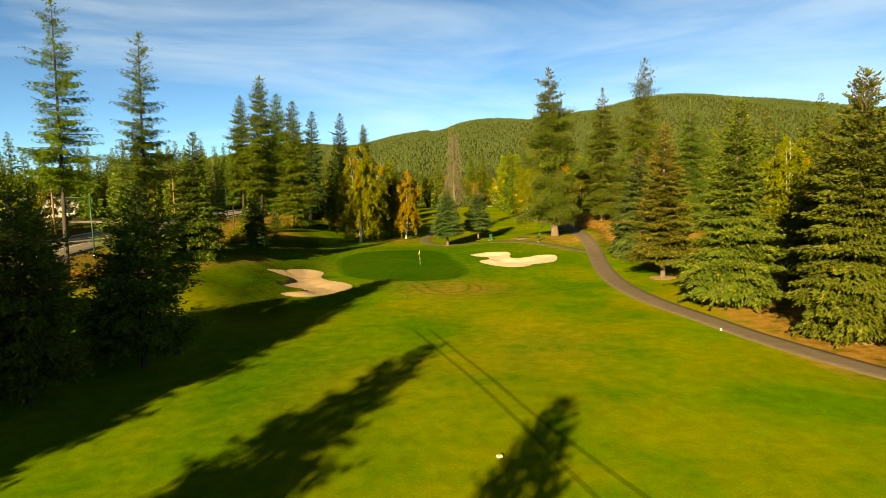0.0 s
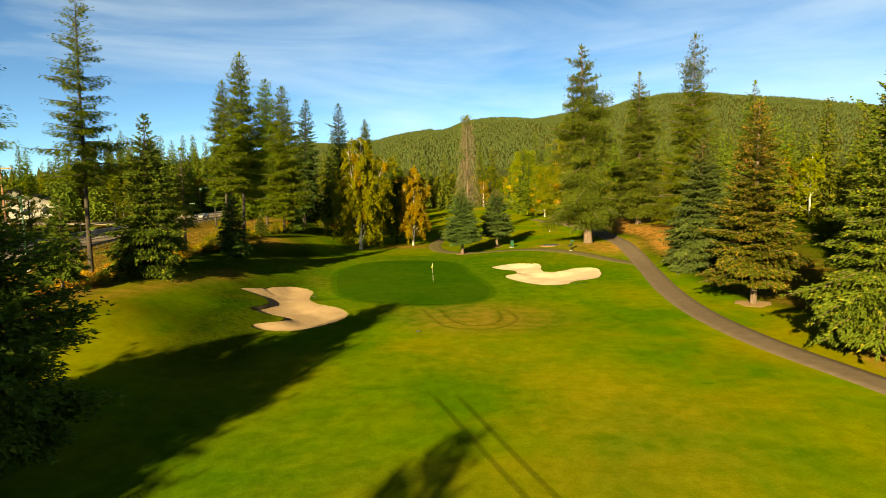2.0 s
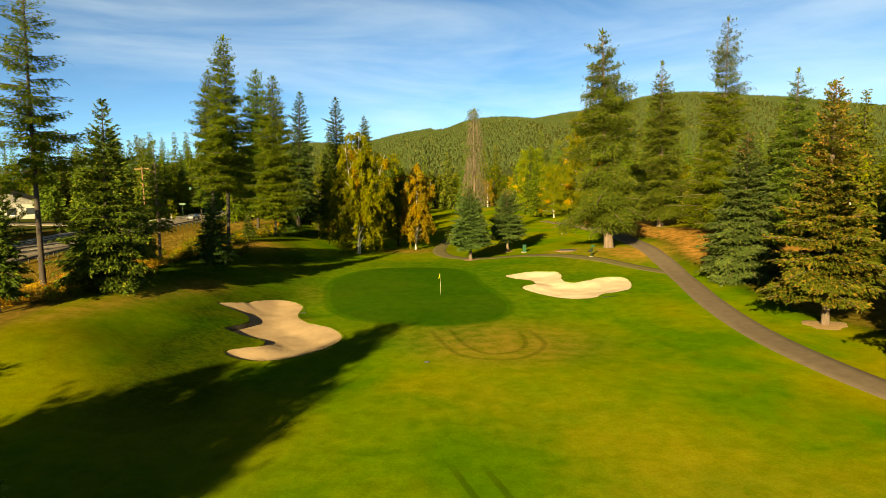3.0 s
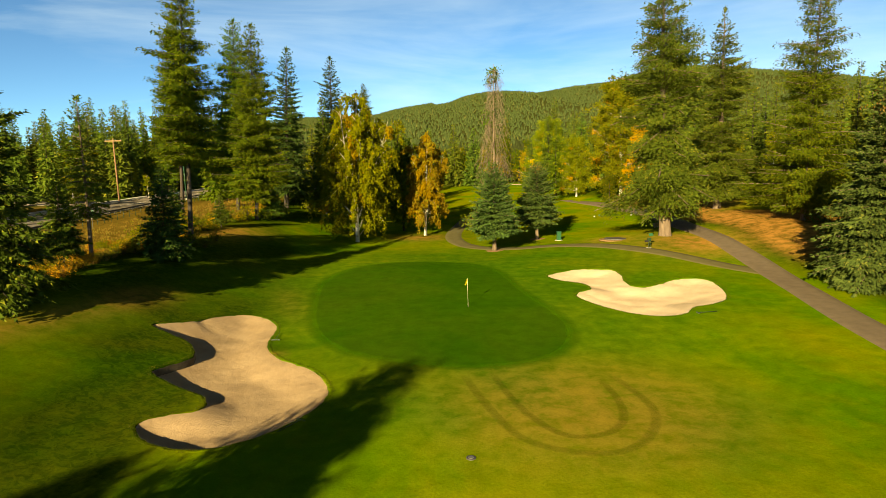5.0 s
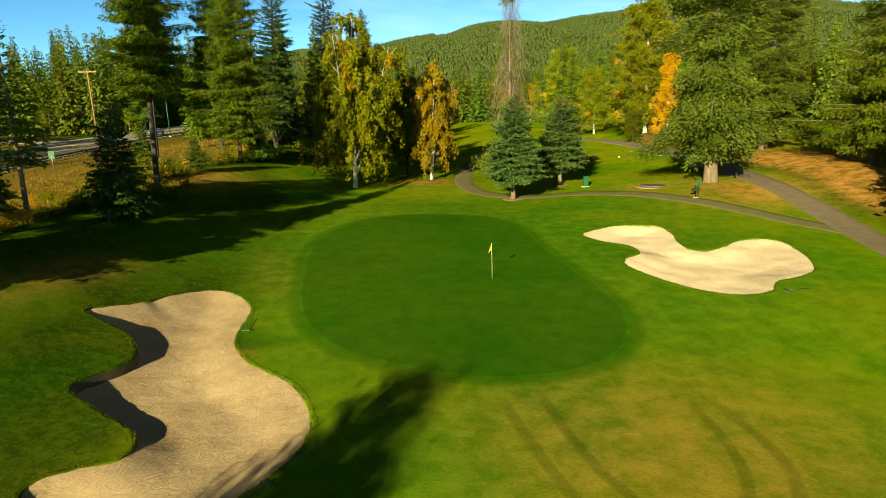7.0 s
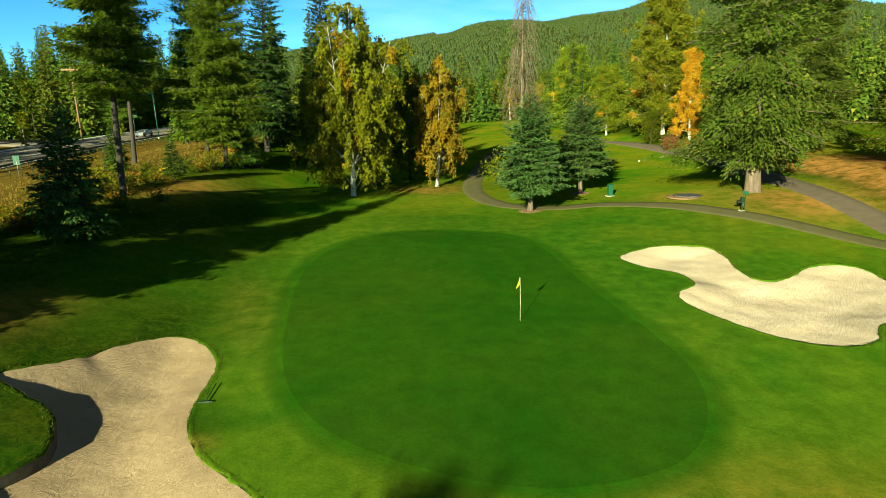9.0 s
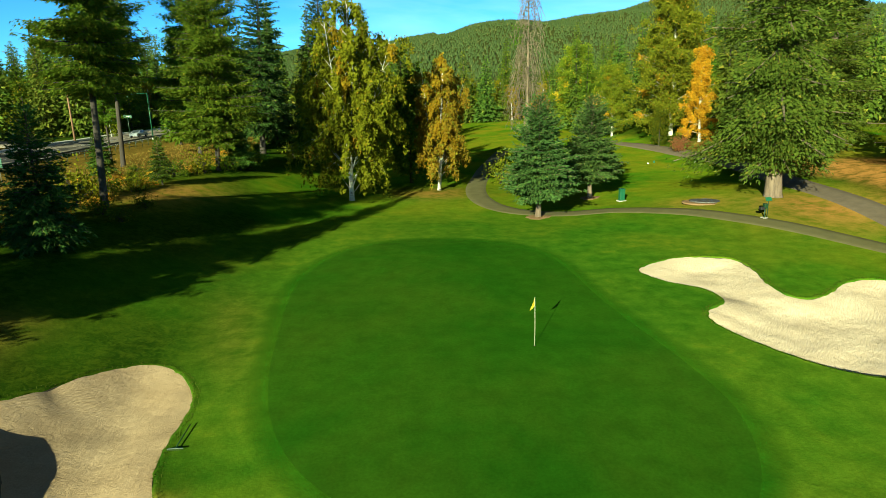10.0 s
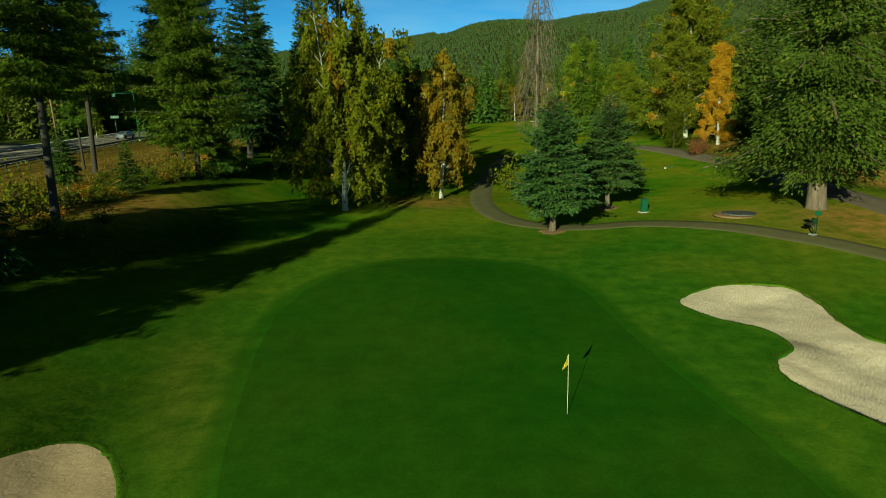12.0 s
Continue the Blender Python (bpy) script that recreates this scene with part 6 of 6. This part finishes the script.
for p in line:
    z = float(land(*p))
    part("post", tube(bmesh.new(), [(p[0], p[1], z - 0.2), (p[0], p[1], z + 1.35)], [0.04, 0.04], 6), M_DARKGREEN, fence)
for zz in (0.45, 0.9, 1.3):
    part("wire", tube(bmesh.new(), [(p[0], p[1], float(land(*p)) + zz) for p in line], [0.018] * len(line), 4), M_DARKGREEN, fence)


def street_lamp(x, y, turn, H, arm):
    s = thing("street_lamp", spot(x, y, turn), "tall green street lamp with a square arm", "street lamp", "street lamps")
    part("base", tube(bmesh.new(), [(0, 0, -0.3), (0, 0, 0.25)], [0.22, 0.2], 10), M_KERB, s)
    part("pole", tube(bmesh.new(), [(0, 0, 0.2), (0, 0, H)], [0.11, 0.075], 10), M_GREENPAINT, s)
    a = part("arm", tube(bmesh.new(), [(0, 0, H - 0.1), (-arm, 0, H - 0.1)], [0.06, 0.05], 8), M_GREENPAINT, s)
    part("lamp_head", box(bmesh.new(), -arm - 0.3, -arm + 0.3, -0.2, 0.2, H - 0.75, H - 0.15, 0.06), M_GREENPAINT, a)


street_lamp(-65.6, 189.7, 10, 9.0, 3.4)
street_lamp(-48.6, 86.0, 10, 8.4, 3.2)
sg = thing("street_sign", spot(-79.2, 207.8, 5), "green street sign on a dark post", "street sign")
part("post", tube(bmesh.new(), [(0, 0, -0.2), (0, 0, 3.9)], [0.09, 0.08], 8), M_DARKGREEN, sg)
bd = part("board", box(bmesh.new(), -0.9, 0.9, -0.04, 0.04, 3.6, 4.2, 0.02), M_GREENPAINT, sg)
part("lettering_bar", box(bmesh.new(), -0.45, 0.45, -0.055, -0.045, 3.87, 3.94), M_WHITE, bd, "white bar of lettering")
sg = thing("street_sign", spot(-53.0, 128.0, 5), "small green sign on a thin post by the road", "street sign")
part("post", tube(bmesh.new(), [(0, 0, -0.2), (0, 0, 2.6)], [0.04, 0.04], 8), M_STEEL, sg)
part("board", box(bmesh.new(), -0.35, 0.35, -0.02, 0.02, 1.6, 2.6, 0.01), M_GREENPAINT, sg)


def power_pole(x, y, H, turn):
    s = thing("power_pole", spot(x, y, turn), "brown wooden power pole with a crossarm", "power pole", "power poles")
    part("pole", tube(bmesh.new(), [(0, 0, -0.5), (0, 0, H)], [0.2, 0.13], 10), M_POST, s)
    arm = part("crossarm", box(bmesh.new(), -1.9, 1.9, -0.08, 0.08, H - 0.7, H - 0.45, 0.02), M_CHIPS, s, "pale crossarm")
    for k in (-1.7, -0.7, 0.7, 1.7):
        part("insulator", tube(bmesh.new(), [(k, 0, H - 0.45), (k, 0, H - 0.2)], [0.06, 0.04], 8), M_STEEL, arm)


power_pole(-82.2, 191.2, 14.6, 5)
power_pole(-77.5, 124.0, 14.2, 5)
power_pole(-62.0, 262.0, 13.0, 5)

# the house past the side street
hs = thing("house", pose(-147.0, 228.0, float(land(-147.0, 228.0)), 0, 0, 25) @ Matrix.Scale(1.5, 4), "pale low house with a dark shingle roof", "house")
bm = box(bmesh.new(), -9, 9, -6, 6, -0.3, 3.2)
part("wall", bm, M_SIDING, hs)
bm = bmesh.new()
a_, b_ = [[bm.verts.new((x, y, z)) for x, z in ((-9.8, 3.0), (0, 6.6), (9.8, 3.0))] for y in (-6.8, 6.8)]
for i in range(2):
    bm.faces.new((a_[i], a_[i + 1], b_[i + 1], b_[i]))
bmesh.ops.solidify(bm, geom=bm.faces[:], thickness=0.25)
part("roof", bm, M_ROOF, hs, "dark grey shingle roof")
bm = bmesh.new()
for y in (-6.0, 6.0):
    bm.faces.new([bm.verts.new(p) for p in ((-9, y, 3.15), (9, y, 3.15), (0, y, 6.35))])
bmesh.ops.solidify(bm, geom=bm.faces[:], thickness=0.15)
part("gable", bm, M_SIDING, hs)
for x in (-6, -2, 3, 6.5):
    w_ = part("window", box(bmesh.new(), x - 0.8, x + 0.8, -6.08, -5.95, 0.9, 2.3, 0.01), M_GLASS, hs)
    part("frame", box(bmesh.new(), x - 0.95, x + 0.95, -6.06, -5.98, 0.75, 0.9, 0.01), M_WHITE, w_)


def car(m, label, paint):
    c = thing("car", m, label, "car")
    bm = bmesh.new()
    prof = [(-2.2, 0.35), (-2.25, 0.75), (-1.9, 0.95), (-1.3, 1.0), (-0.7, 1.42), (0.6, 1.45), (1.35, 1.02), (2.05, 0.92), (2.25, 0.65), (2.2, 0.35)]
    sides = [[bm.verts.new((x, y * (0.82 if z > 1.2 else 1.0), z)) for x, z in prof] for y in (-0.88, 0.88)]
    bm.faces.new(sides[0])
    bm.faces.new(sides[1][::-1])
    for i in range(len(prof)):
        j = (i + 1) % len(prof)
        bm.faces.new((sides[0][i], sides[1][i], sides[1][j], sides[0][j]))
    bmesh.ops.recalc_face_normals(bm, faces=bm.faces[:])
    bmesh.ops.bevel(bm, geom=bm.edges[:], offset=0.06, segments=2, affect="EDGES")
    part("body", bm, paint, c)
    for y in (-0.9, 0.9):
        part("side_window", turned(box(bmesh.new(), -0.95, 0.95, -0.02, 0.02, -0.17, 0.17, 0.01), pose(-0.05, y * 0.9, 1.2, 24 * (1 if y < 0 else -1) * -1)), M_GLASS, c)
        for x in (-1.4, 1.4):
            w = part("wheel", turned(tube(bmesh.new(), [(0, -0.11, 0), (0, 0.11, 0)], [0.33, 0.33], 16), pose(x, y * 0.94, 0.33)), M_RUBBER, c)
            part("rim", turned(tube(bmesh.new(), [(0, -0.12, 0), (0, 0.12, 0)], [0.2, 0.2], 12), pose(x, y * 0.945, 0.33)), M_STEEL, w)
    for x, ang in ((-1.02, 40), (1.0, -35)):
        part("windscreen", turned(box(bmesh.new(), -0.38, 0.38, -0.66, 0.66, -0.02, 0.02, 0.01), pose(x, 0, 1.235, 0, -ang if x < 0 else -ang, 0)), M_GLASS, c)
    return c


car(pose(-71.5, 196.0, float(wavy(-71.5, 196.0)) + 0.06, 0, 0, -92), "silver saloon car on the road", M_CARPAINT)
place_all(far_leafy[1], [(-78.8, 199.0, 0.55, 0, "small yellow street tree on a thin stem"), (-84.0, 176.0, 0.6, 0, "small yellow street tree on a thin stem"), (-86.0, 160.0, 0.5, 0, "small yellow street tree on a thin stem")])
